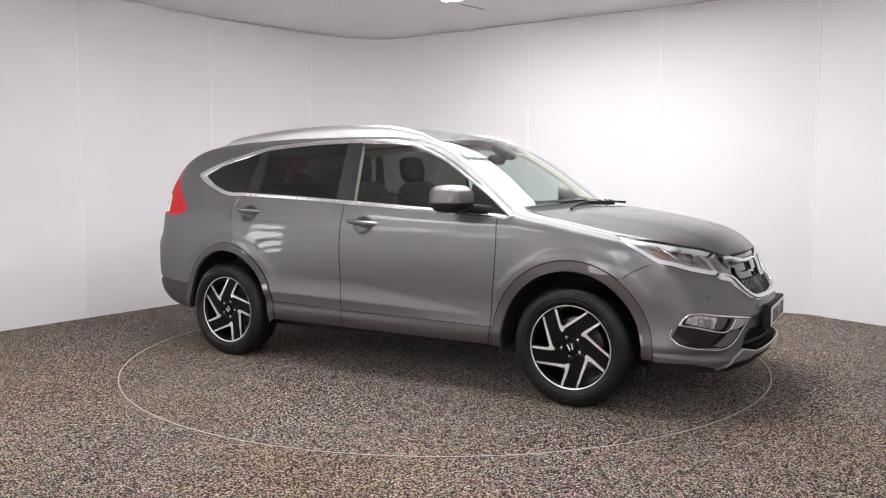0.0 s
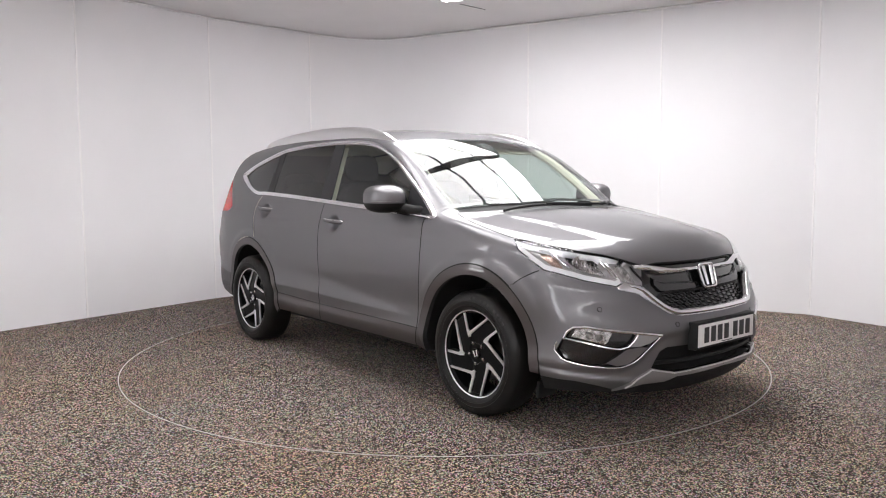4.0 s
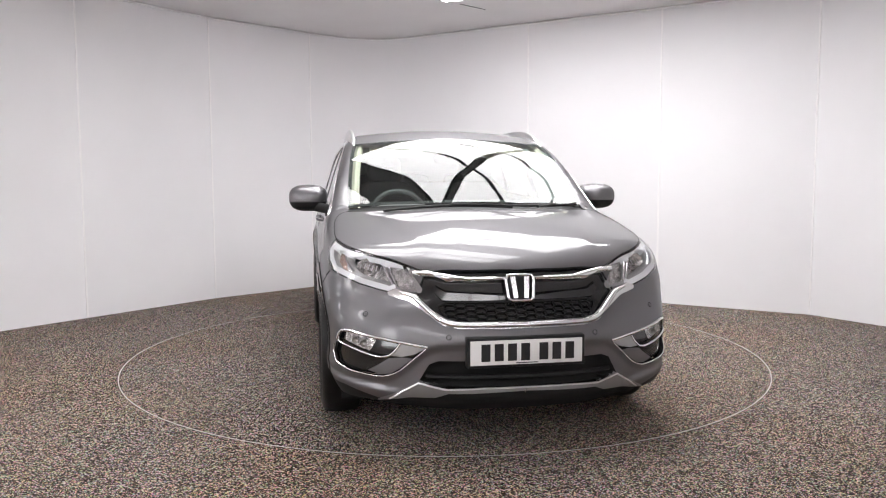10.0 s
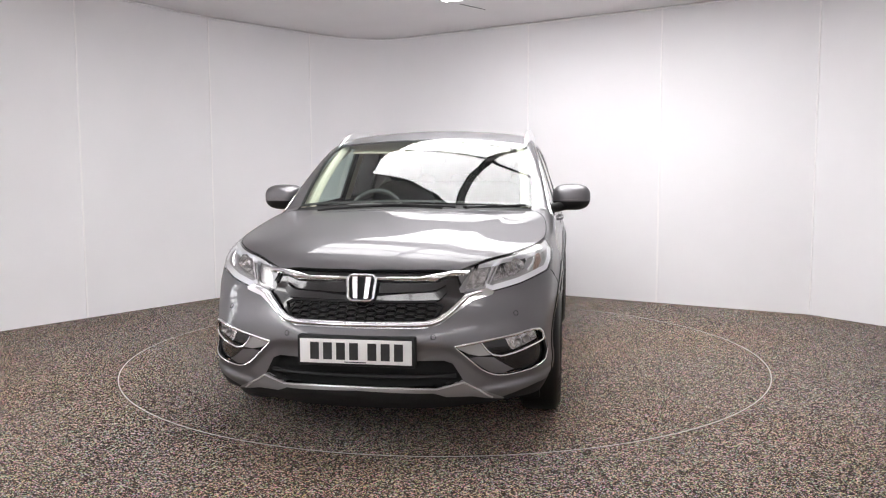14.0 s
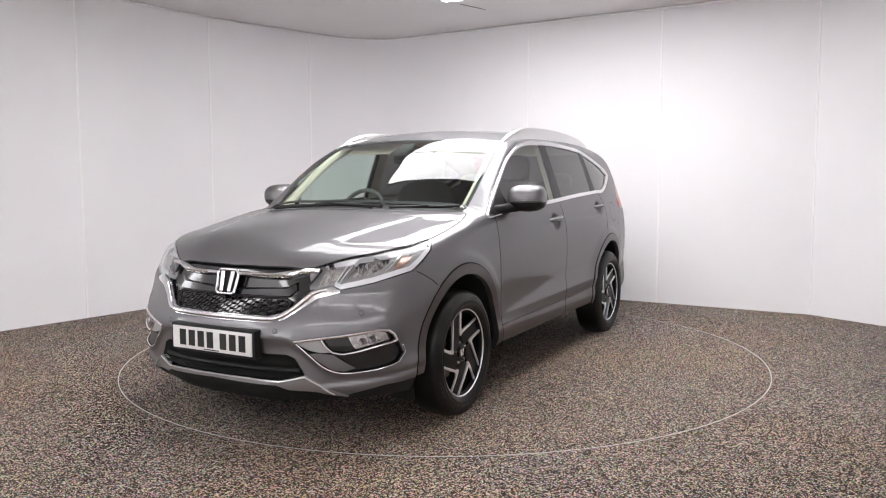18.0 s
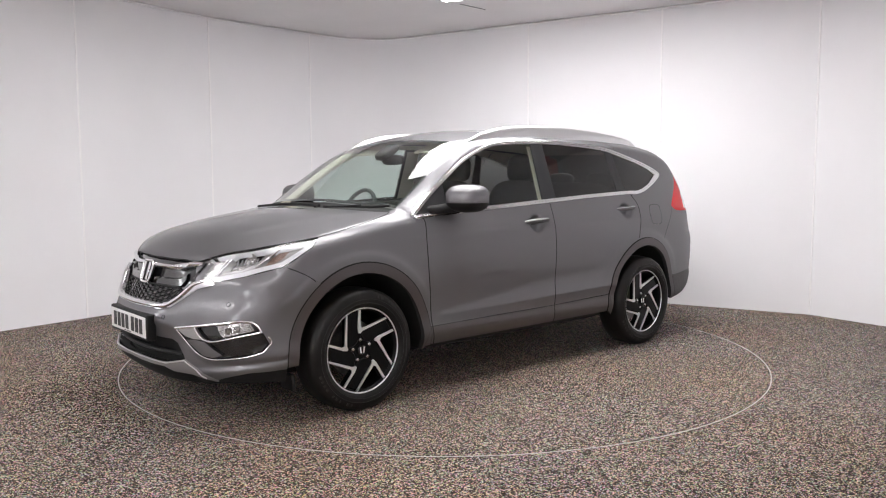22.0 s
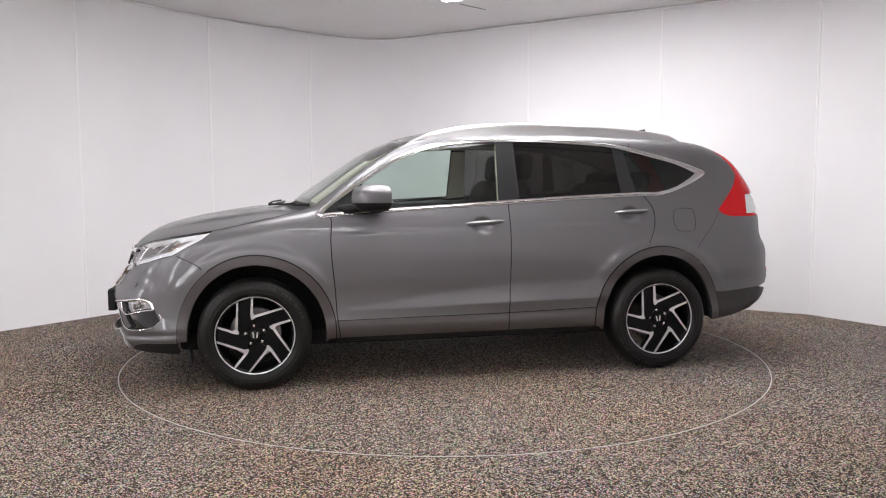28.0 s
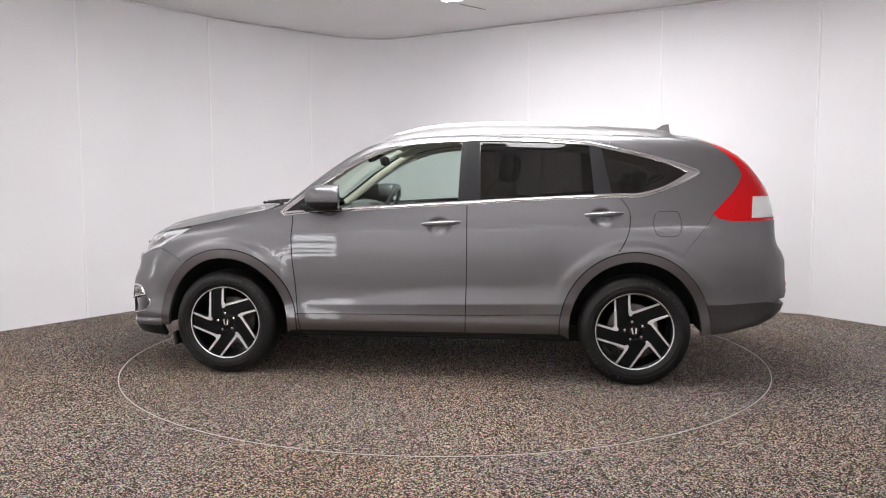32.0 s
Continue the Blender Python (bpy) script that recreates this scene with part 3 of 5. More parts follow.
def panel(name, sheet, mat, parent, thick=0.012, inset=0.0, flip=False, both=False, label="", mirror_seam=False):
    """One piece of the skin as a mesh of its own, with its edge turned inwards by thick."""
    P, T = sheet
    N = skin_normal(P)
    P = P - N * inset
    tris = T.copy()
    a, b, c = P[tris[:, 0]], P[tris[:, 1]], P[tris[:, 2]]
    back = (np.cross(b - a, c - a) * N[tris[:, 0]]).sum(1) < 0
    tris[back] = tris[back][:, ::-1]
    sets = [(P, N, tris)]
    mir = np.array([1, -1, 1])
    if flip:
        sets = [(P * mir, N * mir, tris[:, ::-1])]
    if both:
        sets.append((P * mir, N * mir, tris[:, ::-1]))
    verts, norms, faces, rims = [], [], [], []
    for P, N, tr in sets:
        k = len(verts)
        verts += P.tolist()
        norms += N.tolist()
        faces += (tr + k).tolist()
        if thick:
            count = {}
            for f in tr.tolist():
                for i in range(3):
                    e = (f[i], f[(i + 1) % 3])
                    count[e] = count.get(e, 0) + 1
            rim = [e for e in count if (e[1], e[0]) not in count and not (abs(P[e[0]][1]) < 2e-3 and abs(P[e[1]][1]) < 2e-3)]
            if rim:
                idx = {}
                for e in rim:
                    for v in e:
                        if v not in idx:
                            idx[v] = len(verts)
                            verts.append(P[v].tolist())
                            verts.append((P[v] - N[v] * thick).tolist())
                            norms += [N[v].tolist(), N[v].tolist()]
                for i, j in rim:
                    rims.append(len(faces))
                    faces.append([idx[j], idx[i], idx[i] + 1, idx[j] + 1])
    me = bpy.data.meshes.new(name)
    me.from_pydata(verts, [], faces)
    me.materials.append(mat)
    if mat in (PAINT, TRIM):  # unpainted, dark edges in the panel gaps
        me.materials.append(SEAM)
        for i in rims:
            me.polygons[i].material_index = 1
    me.shade_smooth()
    me.normals_split_custom_set_from_vertices(norms)
    ob = new(name, me)
    ob.parent = parent
    if label:
        ob["label"] = label
    return ob


def mirror_points(pts, flip):
    return [Vector((p[0], -p[1] if flip else p[1], p[2])) for p in pts]


ARCH = {1: ((0.455, 0.484, 0.484), (0.394, 0.424, 0.426)), -1: ((0.455, 0.455, 0.486), (0.398, 0.398, 0.428))}  # front and rear wheel: outer and inner edge, each as half widths ahead and behind, and height


def arch(end, edge, a0, a1, n=40):
    """A stretch of a wheel arch's outline; end 1 is the front, -1 the rear; edge 0 is the outer, 1 the inner."""
    ahead, behind, rz = ARCH[end][edge]
    out = []
    for i in range(n + 1):
        c, q = math.cos(math.radians(a0 + (a1 - a0) * i / n)), math.sin(math.radians(a0 + (a1 - a0) * i / n))
        out.append((end * AXLE + (ahead if c > 0 else behind) * c, HUB + rz * q))
    return out


def stripe(line, w):
    """A thin closed outline of width w round an open line."""
    L = np.array(line, float)
    t = np.gradient(L, axis=0)
    t /= np.linalg.norm(t, axis=1, keepdims=True) + 1e-9
    n = np.stack([-t[:, 1], t[:, 0]], -1) * w / 2
    return np.concatenate([L + n, (L - n)[::-1]])


def grow(loop, w):
    """A closed outline set outwards (w > 0) or inwards."""
    L = np.array(loop, float)
    t = np.roll(L, -1, 0) - np.roll(L, 1, 0)
    t /= np.linalg.norm(t, axis=1, keepdims=True) + 1e-9
    area = (L[:, 0] * np.roll(L[:, 1], -1) - np.roll(L[:, 0], -1) * L[:, 1]).sum()
    n = np.stack([t[:, 1], -t[:, 0]], -1) * (1 if area > 0 else -1)
    return L + n * w


# shared edges of the panels -------------------------------------------------
HOOD_EDGE = smooth_line([(2.095, 0), (2.083, 0.2), (2.055, 0.36), (2.037, 0.43), (1.99, 0.505), (1.933, 0.577), (1.845, 0.68), (1.74, 0.757), (1.639, 0.796), (1.54, 0.817)], 0.025)
HOOD_SIDE = smooth_line([(1.54, 0.817), (1.4, 0.82), (1.2, 0.807), (1.07, 0.775), (1.02, 0.745)], 0.025)
COWL = smooth_line([(1.02, 0.745), (1.07, 0.6), (1.13, 0.3), (1.15, 0.0)], 0.025)
SCREEN_BASE = smooth_line([(0.95, 0.72), (0.985, 0.55), (1.035, 0.3), (1.052, 0.0)], 0.025)
SCREEN_SIDE = smooth_line([(0.95, 0.72), (0.8, 0.712), (0.6, 0.690), (0.45, 0.668), (0.335, 0.643)], 0.025)
SCREEN_TOP = smooth_line([(0.335, 0.643), (0.36, 0.5), (0.38, 0.25), (0.385, 0.0)], 0.025)
ROOF_SIDE = smooth_line([(0.335, 0.643), (0.1, 0.628), (-0.2, 0.615), (-0.7, 0.612), (-1.2, 0.595), (-1.72, 0.55)], 0.03)
ROOF_END = smooth_line([(-1.72, 0.55), (-1.8, 0.3), (-1.82, 0.0)], 0.03)


def above(line):
    return ABOVE.to3(np.array(line))


def as_side(p3):
    """3D points as outline points of the LEFT view."""
    return [tuple(q) for q in LEFT.to2(p3)]


def L_(pts):
    """(x, z) pairs as outline points of the LEFT view."""
    return [(-x, z) for x, z in pts]


def build_top(car):
    j = lambda *ls: [tuple(p) for l in ls for p in l]
    centre = lambda x0, x1: straight_line([(x0, 0), (x1, 0)], 0.03)
    hood = j(HOOD_EDGE, HOOD_SIDE[1:], COWL[1:], centre(1.15, 2.095)[1:-1])
    cowl = j(COWL[::-1], SCREEN_BASE, [(1.10, 0)])
    screen = j(SCREEN_BASE[::-1], SCREEN_SIDE[1:], SCREEN_TOP[1:], centre(0.385, 1.052)[1:-1])
    roof = j(SCREEN_TOP[::-1], ROOF_SIDE[1:], ROOF_END[1:], centre(-1.82, 0.385)[1:-1])
    for name, loop, mat, label, step in (
        ("hood", hood, PAINT, "glossy grey metallic bonnet", 0.022),
        ("cowl", cowl, BLACK, "black plastic scuttle panel", 0.03),
        ("windscreen", screen, GLASS_CLEAR, "raked laminated windscreen", 0.04),
        ("roof_panel", roof, PAINT, "grey metallic roof skin", 0.04),
    ):
        s = cut_skin(ABOVE, loop, [(name, None)], step)[name]
        ob = panel(name, s, mat, car, 0.0 if name == "windscreen" else 0.012, inset=0.012 if name == "cowl" else 0.0, both=True, label=label)
        if name == "windscreen":
            ob.visible_shadow = False
            clear = grow(screen, -0.022)
            clear[clear[:, 1] < 0.03, 1] = -0.05  # the band has no leg along the middle
            panel("screen_band", cut_skin(ABOVE, screen, [(None, clear), ("b", None)], 0.05)["b"], BLACK, car, 0, inset=0.004, both=True)
        if name == "roof_panel":
            panel("headlining", s, CREAM, car, 0, inset=0.035, both=True, label="cream cloth headlining")


def build_sides(car):
    # outer limit of the flank
    top = above(HOOD_SIDE)
    top2 = above(SCREEN_SIDE)
    top3 = above(ROOF_SIDE)
    upper = as_side(top) + as_side(top2) + as_side(top3)[1:]
    rear = L_(smooth_line([(-1.72, 1.535), (-1.865, 1.458), (-1.99, 1.34), (-2.04, 1.2), (-2.045, 1.015), (-2.06, 0.9), (-2.1, 0.75), (-2.12, 0.6), (-2.095, 0.47), (-2.03, 0.385), (-1.9, 0.342), (-1.735, 0.315)], 0.03))
    bottom = L_(straight_line([(-0.875, 0.305), (0.865, 0.298)], 0.05))
    fore = L_([(1.72, 0.311)] + arch(1, 0, -3, 54, 20) + [(1.64, 0.766), (1.75, 0.818), (1.69, 0.868), (1.60, 0.915)])
    # walk: top line front to back, tail down, rear arch (back to front), sill, front arch (back to front), nose edge
    ra_back_to_front = L_(arch(-1, 1, 183, -8, 50))
    fa_back_to_front = L_(arch(1, 1, 188, -3, 50))
    outline = upper + rear[1:] + ra_back_to_front + bottom + fa_back_to_front + fore
    # window line: chrome frame outside and inside
    dlo = smooth_line([(0.94, 1.055), (0.79, 1.175), (0.61, 1.295), (0.43, 1.402), (0.22, 1.482), (0.07, 1.512), (-0.12, 1.527), (-0.4, 1.532), (-0.69, 1.524), (-0.89, 1.511), (-1.05, 1.495), (-1.29, 1.44), (-1.5, 1.385), (-1.64, 1.338), (-1.70, 1.305), (-1.63, 1.255), (-1.46, 1.185), (-1.32, 1.152), (-1.17, 1.15), (-0.7, 1.13), (-0.29, 1.107), (0.45, 1.066), (0.80, 1.045), (0.91, 1.035)], 0.025, True)
    dlo_upper = [tuple(p) for p in dlo if -1.16 < p[0] and p[1] > 1.25 - 0.19 * max(0, p[0] - 0.2) / 0.75 - 0.0]
    dlo = L_(dlo)
    dlo_in = grow(dlo, -0.024)
    dlo_in[:, 0] = np.where(dlo_in[:, 0] > 1.48, 1.48 + (dlo_in[:, 0] - 1.48) * 0.78, dlo_in[:, 0])  # the bright frame widens at its rear tip
    seam_f = L_(smooth_line([(0.935, 1.045), (0.85, 1.035), (0.852, 0.9), (0.845, 0.75), (0.83, 0.6), (0.82, 0.44), (0.80, 0.29)], 0.03))
    seam_b = L_(smooth_line([(-0.262, 1.53), (-0.275, 1.3), (-0.278, 1.1), (-0.282, 0.8), (-0.275, 0.5), (-0.27, 0.29)], 0.03))
    seam_r = L_(smooth_line([(-1.212, 1.155), (-1.262, 1.09), (-1.277, 1.03), (-1.265, 0.93), (-1.222, 0.84), (-1.208, 0.824)], 0.02))
    sill_line = L_(smooth_line([(0.83, 0.405), (0.3, 0.41), (-0.3, 0.415), (-0.87, 0.43)], 0.03))
    ring_f = L_(arch(1, 0, -8, 188, 60))
    ring_r = L_(arch(-1, 0, -8, 188, 60))
    G = 0.0065
    lamp = L_(smooth_line([(-1.62, 1.56), (-1.72, 1.515), (-1.815, 1.455), (-1.893, 1.385), (-1.937, 1.325), (-1.950, 1.285), (-1.935, 1.25), (-1.893, 1.185), (-1.768, 1.055)], 0.02) + smooth_line([(-1.768, 1.053), (-1.80, 1.026), (-1.865, 1.010), (-1.95, 1.008), (-2.06, 1.008)], 0.02) + [(-2.2, 1.1), (-2.1, 1.4), (-1.9, 1.55), (-1.7, 1.62)])
    fuel = L_(smooth_line(FLAP, 0.015, True))
    rear_bumper_seam = L_(smooth_line([(-1.73, 0.5), (-1.85, 0.5), (-2.0, 0.51), (-2.2, 0.52)], 0.03))
    hatch_seam = L_(smooth_line([(-1.77, 1.05), (-1.72, 0.97), (-1.64, 0.87), (-1.585, 0.80)], 0.03))
    d_front = L_([(0.95, 1.6), (-0.27, 1.6)]) + seam_b[1:] + L_([(-0.27, 0.2), (0.8, 0.2)]) + seam_f[::-1]
    d_rear = L_([(-0.27, 1.6), (-1.16, 1.6), (-1.16, 1.25)]) + seam_r + L_(arch(-1, 0, 75, 165, 30)) + L_([(-0.8, 0.2), (-0.27, 0.2)]) + seam_b[1:][::-1]
    low = L_([(0.95, 0.1), (-0.95, 0.1)]) + sill_line[::-1]
    fender = L_([(2.2, 0.2), (2.2, 1.3)]) + L_([(1.0, 1.3), (0.90, 1.08)]) + seam_f + L_([(0.8, 0.1)])
    cpil = L_([(-1.02, 1.6), (-1.075, 1.6), (-1.185, 1.1), (-1.07, 1.1)])
    bpil = L_([(-0.235, 1.6), (-0.345, 1.6), (-0.36, 1.05), (-0.215, 1.05)])
    apost = L_([(0.98, 1.0), (0.96, 1.2), (0.66, 1.4), (0.63, 1.0)])
    dl = np.array(dlo_in)
    # what lies inside the chrome frame is told apart by the posts
    sheets = cut_skin(LEFT, outline, [
        ("zone", dl),
        ("window_frame", np.array(dlo)),
        *[(n, np.array(L_([(x + rx * math.cos(a), z - 0.012 + rz * math.sin(a)) for a in np.linspace(0, 2 * math.pi, k, endpoint=False)]))) for n, x, z in (("front_door", *HANDLES[0]), ("rear_door", *HANDLES[1])) for rx, rz, k in ((0.025, 0.018, 8), (0.045, 0.034, 14), (0.057, 0.045, 22), (0.068, 0.055, 24), (0.083, 0.07, 24))],
        ("seam", stripe(seam_f, G)), ("seam", stripe(seam_b, G)), ("seam", stripe(seam_r, G)), ("seam", stripe(sill_line, 0.0045)),
        ("seam", stripe(ring_f, 0.007)), ("seam", stripe(ring_r, 0.007)), ("arch_trim", np.array(ring_f)), ("arch_trim_rear", np.array(ring_r)),
        ("reversing_lens", np.array(L_([(-1.998, 1.028), (-2.2, 1.028), (-2.2, 1.155), (-2.012, 1.155)]))), ("tail_light", np.array(lamp)),
        ("fuel_flap", grow(fuel, -0.0035)), ("flap_gap", np.array(fuel)),
        ("hatch_gap", stripe(hatch_seam, 0.003)),
        ("roof_side", np.array(L_(dlo_upper + [(-1.2, 1.7), (1.1, 1.7), (1.0, 1.06)]))),
        ("sill", np.array(low)),
        *[(n, stripe(L_([(x, float(CREST(x)) + k) for x in np.linspace(a, b, 24)]), 0.0035)) for k in (0.0, 0.011, -0.011) for n, a, b in (("front_door", 0.81, -0.262), ("rear_door", -0.29, -0.84))],
        *[("fender", np.array(L_([(1.31 + q * math.cos(a), 0.335 + q * math.sin(a)) for a in np.radians(np.linspace(35, 145, 50))]))) for q in (0.515, 0.527, 0.538, 0.552, 0.567)],
        ("front_door", np.array(d_front)), ("rear_door", np.array(d_rear)), ("fender", np.array(fender)),
        ("rear_skirt", np.array(L_([(-1.6, 0.1), (-2.3, 0.1)]) + rear_bumper_seam[::-1])),
        ("quarter_panel", None)], 0.02)
    zone = cut_skin(LEFT, dl, [("centre_post", np.array(bpil)), ("rear_post", np.array(cpil)), ("mirror_post", np.array(apost)), ("a", np.array(L_([(1, 1), (-0.25, 1), (-0.25, 1.6), (1, 1.6)]))), ("b", np.array(L_([(-0.25, 1), (-1.1, 1), (-1.1, 1.6), (-0.25, 1.6)]))), ("c", None)], 0.04)
    made = {}
    for flip in (False, True):
        P = lambda n, s, m, par=car, **k: panel(n, s, m, par, flip=flip, **k)
        fd = P("front_door", sheets["front_door"], PAINT, label="grey metallic front door")
        rd = P("rear_door", sheets["rear_door"], PAINT, label="grey metallic rear door")
        P("fender", sheets["fender"], PAINT, label="grey metallic front wing")
        P("quarter_panel", sheets["quarter_panel"], PAINT, thick=0.012 if not flip else 0, label="grey metallic rear quarter and roof edge")
        P("roof_side", sheets["roof_side"], PAINT, label="grey metallic windscreen pillar and roof edge")
        P("roof_lining_edge", sheets["roof_side"], CREAM, inset=0.045, thick=0)
        P("arch_trim", sheets["arch_trim"], TRIM, inset=-0.005, thick=0.03, label="darker grey wheel-arch moulding")
        P("arch_trim", sheets["arch_trim_rear"], TRIM, inset=-0.005, thick=0.03, label="darker grey wheel-arch moulding")
        P("sill", sheets["sill"], TRIM, thick=0.03, label="grey side sill moulding")
        P("rear_skirt", sheets["rear_skirt"], SKIRT, inset=-0.004, thick=0.03, label="dark grey lower rear bumper, colour deepened for shade")
        P("seam", sheets["seam"], SEAM, thick=0, inset=0.014)
        if not flip:  # the filler flap is on the left side alone
            P("fuel_flap", sheets["fuel_flap"], PAINT, label="rounded fuel filler flap")
            P("seam", sheets["flap_gap"], SEAM, thick=0, inset=0.014)
            P("seam", sheets["hatch_gap"], SEAM, thick=0, inset=0.014)
        else:
            for n in ("fuel_flap", "flap_gap", "hatch_gap"):
                P("quarter_panel", sheets[n], PAINT, thick=0)
        tl = P("tail_light", sheets["tail_light"], RED, thick=0.02, label="tall red wrap-round tail light")
        P("reversing_lens", sheets["reversing_lens"], WHITELENS, tl, thick=0.01, label="clear reversing lamp lens")
        P("window_frame", sheets["window_frame"], CHROME, thick=0.008, inset=-0.003, label="bright chrome window surround")
        bead = LEFT.to3(np.array(grow(dlo, -0.011)))
        bead = bead - skin_normal(bead) * 0.001
        bm = bmesh.new()
        tube(bm, mirror_points(bead, flip), 0.0070, 8, True)
        part("chrome_bead", bm, CHROME, car, "rounded chrome window moulding")
        for n, par in (("centre_post", car), ("rear_post", rd), ("mirror_post", fd)):
            P(n, zone[n], POST, par, inset=0.004, thick=0.01, label="gloss black window post")
        for n, mat, par, lab in (("a", GLASS_CLEAR, fd, "clear green-tinted door glass"), ("b", GLASS_DARK, rd, "dark privacy glass"), ("c", GLASS_DARK, car, "dark privacy quarter glass")):
            g = P("side_glass", zone[n], mat, par, inset=0.007, thick=0, label=lab)
            g.visible_shadow = False
        # inner trims
        for n, mat in (("front_door", DASH), ("rear_door", DASH), ("quarter_panel", CREAM), ("fender", SEAM)):
            P("inner_trim", sheets[n], mat, car, inset=0.05, thick=0)
        P("inner_trim", zone["centre_post"], CREAM, car, inset=0.045, thick=0)
        made[flip] = (fd, rd)
    return made


def build_nose(car):
    hood3 = above(HOOD_EDGE)
    cut = side_curve([(1.60, 0.915), (1.69, 0.868), (1.75, 0.818), (1.64, 0.766)])
    wheel_edge = side_curve(arch(1, 0, 54, -13, 24))
    low = [(0.79, 0.27), (0.7, 0.24), (0.5, 0.21), (0.25, 0.2), (0.0, 0.2)]
    low3 = FRONT.to3(np.array(smooth_line(low[1:], 0.03)))
    mid3 = FRONT.to3(np.array(straight_line([(0.0, 0.2), (0.0, 0.845)], 0.03)[1:-1]))
    c2 = CORNER.to2
    outline = np.concatenate([c2(hood3), c2(cut), c2(wheel_edge), c2(low3), c2(mid3)])
    f2 = lambda pts, closed=True, step=0.02, smooth=False: c2(FRONT.to3(np.array((smooth_line if smooth else straight_line)(pts, step, closed))))
    grille = f2([(-0.02, 0.87), (0.42, 0.87), (0.445, 0.80), (0.478, 0.735), (0.40, 0.645), (0.36, 0.615), (0.30, 0.602), (-0.02, 0.598)])
    chin = f2([(-0.02, 0.612), (0.30, 0.615), (0.355, 0.629), (0.40, 0.660), (0.475, 0.733), (0.565, 0.755), (0.60, 0.740), (0.595, 0.728), (0.51, 0.706), (0.425, 0.645), (0.37, 0.604), (0.30, 0.590), (-0.02, 0.588)])
    s2 = lambda pts: c2(side_curve(pts))
    head = np.concatenate([c2(above([p for p in HOOD_EDGE if p[1] > 0.425])), s2([(1.60, 0.913), (1.69, 0.866), (1.77, 0.820), (1.845, 0.802)]), f2([(0.728, 0.772), (0.66, 0.755), (0.60, 0.742), (0.565, 0.757), (0.49, 0.745), (0.455, 0.748), (0.448, 0.766), (0.492, 0.834), (0.44, 0.842)], False)])
    intake = f2([(-0.02, 0.442), (0.39, 0.442), (0.43, 0.425), (0.475, 0.345), (0.36, 0.312), (-0.02, 0.322)])
    skid = f2([(-0.02, 0.322), (0.36, 0.312), (0.475, 0.345), (0.546, 0.303), (0.65, 0.248), (0.52, 0.270), (0.40, 0.277), (0.345, 0.298), (-0.02, 0.308)])
    valance = f2([(-0.02, 0.308), (0.345, 0.298), (0.40, 0.277), (0.52, 0.270), (0.65, 0.252), (0.72, 0.275), (0.80, 0.298), (1.0, 0.305), (1.0, 0.1), (-0.02, 0.1)])
    fog = f2([(0.435, 0.506), (0.70, 0.546), (0.78, 0.563), (0.815, 0.556), (0.833, 0.50), (0.845, 0.44), (0.835, 0.398), (0.79, 0.380), (0.70, 0.365), (0.64, 0.362), (0.56, 0.39), (0.50, 0.445)])
    sheets = cut_skin(CORNER, outline, [
        ("headlight", head), ("chrome_chin", chin), ("grille_panel", grille), ("intake", intake), ("skid_plate", skid), ("valance", valance), ("fog_pocket", fog), ("front_bumper", None)], 0.013)
    panel("front_bumper", sheets["front_bumper"], PAINT, car, both=True, label="grey metallic front bumper")
    panel("chrome_chin", sheets["chrome_chin"], CHROME, car, inset=-0.012, thick=0.02, both=True, label="bright chrome U-shaped grille trim")
    bm = bmesh.new()
    line = smooth_line([(0.0, 0.600), (0.15, 0.601), (0.30, 0.603), (0.362, 0.617), (0.41, 0.652), (0.482, 0.722), (0.515, 0.735), (0.545, 0.741)], 0.02)
    line = [(-p[0], p[1]) for p in line[:0:-1]] + [tuple(p) for p in line]
    pts = FRONT.to3(np.array([(abs(a), b) for a, b in line]))
    pts = pts + skin_normal(pts) * 0.010
    tube(bm, [Vector((p[0], p[1] * (1 if q[0] >= 0 else -1), p[2])) for p, q in zip(pts, line)], [0.0135 * min(1.0, 0.35 + 0.22 * min(k, len(line) - 1 - k)) for k in range(len(line))], 12)
    part("chin_bead", bm, CHROME, car, "rounded bright edge of the grille trim")
    g = panel("grille_panel", sheets["grille_panel"], GLOSSBLACK, car, inset=0.02, thick=0.03, both=True, label="black grille panel")
    panel("lower_intake", sheets["intake"], SEAM, car, inset=0.07, thick=-0.07, both=True, label="black lower air intake")
    panel("skid_plate", sheets["skid_plate"], SKID, car, inset=-0.01, thick=0.03, both=True, label="silver skid plate edge")
    panel("valance", sheets["valance"], BLACK, car, thick=0.03, both=True, label="dark lower valance")
    heads = []
    for flip in (False, True):
        h = panel("headlight", sheets["headlight"], LENS, car, thick=0, flip=flip, label="swept-back headlight with chrome reflectors")
        heads.append(h)
        h.visible_shadow = False
        panel("lamp_housing", sheets["headlight"], BEZELDARK, h, thick=0, inset=0.085, flip=flip)
        panel("fog_pocket", sheets["fog_pocket"], GLOSSBLACK, car, thick=0.02, inset=0.02, flip=flip, label="black fog lamp recess")
    # shut lines round the bonnet and between bumper and wing
    for s in (1, -1):
        for line in (np.concatenate([above(HOOD_EDGE), above(HOOD_SIDE)[1:]]), side_curve(smooth_line([(1.605, 0.738), (1.64, 0.766), (1.70, 0.797), (1.75, 0.818)], 0.02))):
            line = line - skin_normal(line) * 0.0012
            bm = bmesh.new()
            tube(bm, [Vector((p[0], p[1] * s, p[2])) for p in line], 0.0028, 6)
            part("shut_line", bm, SEAM, car, "dark gap between panels")
    return g, heads, head


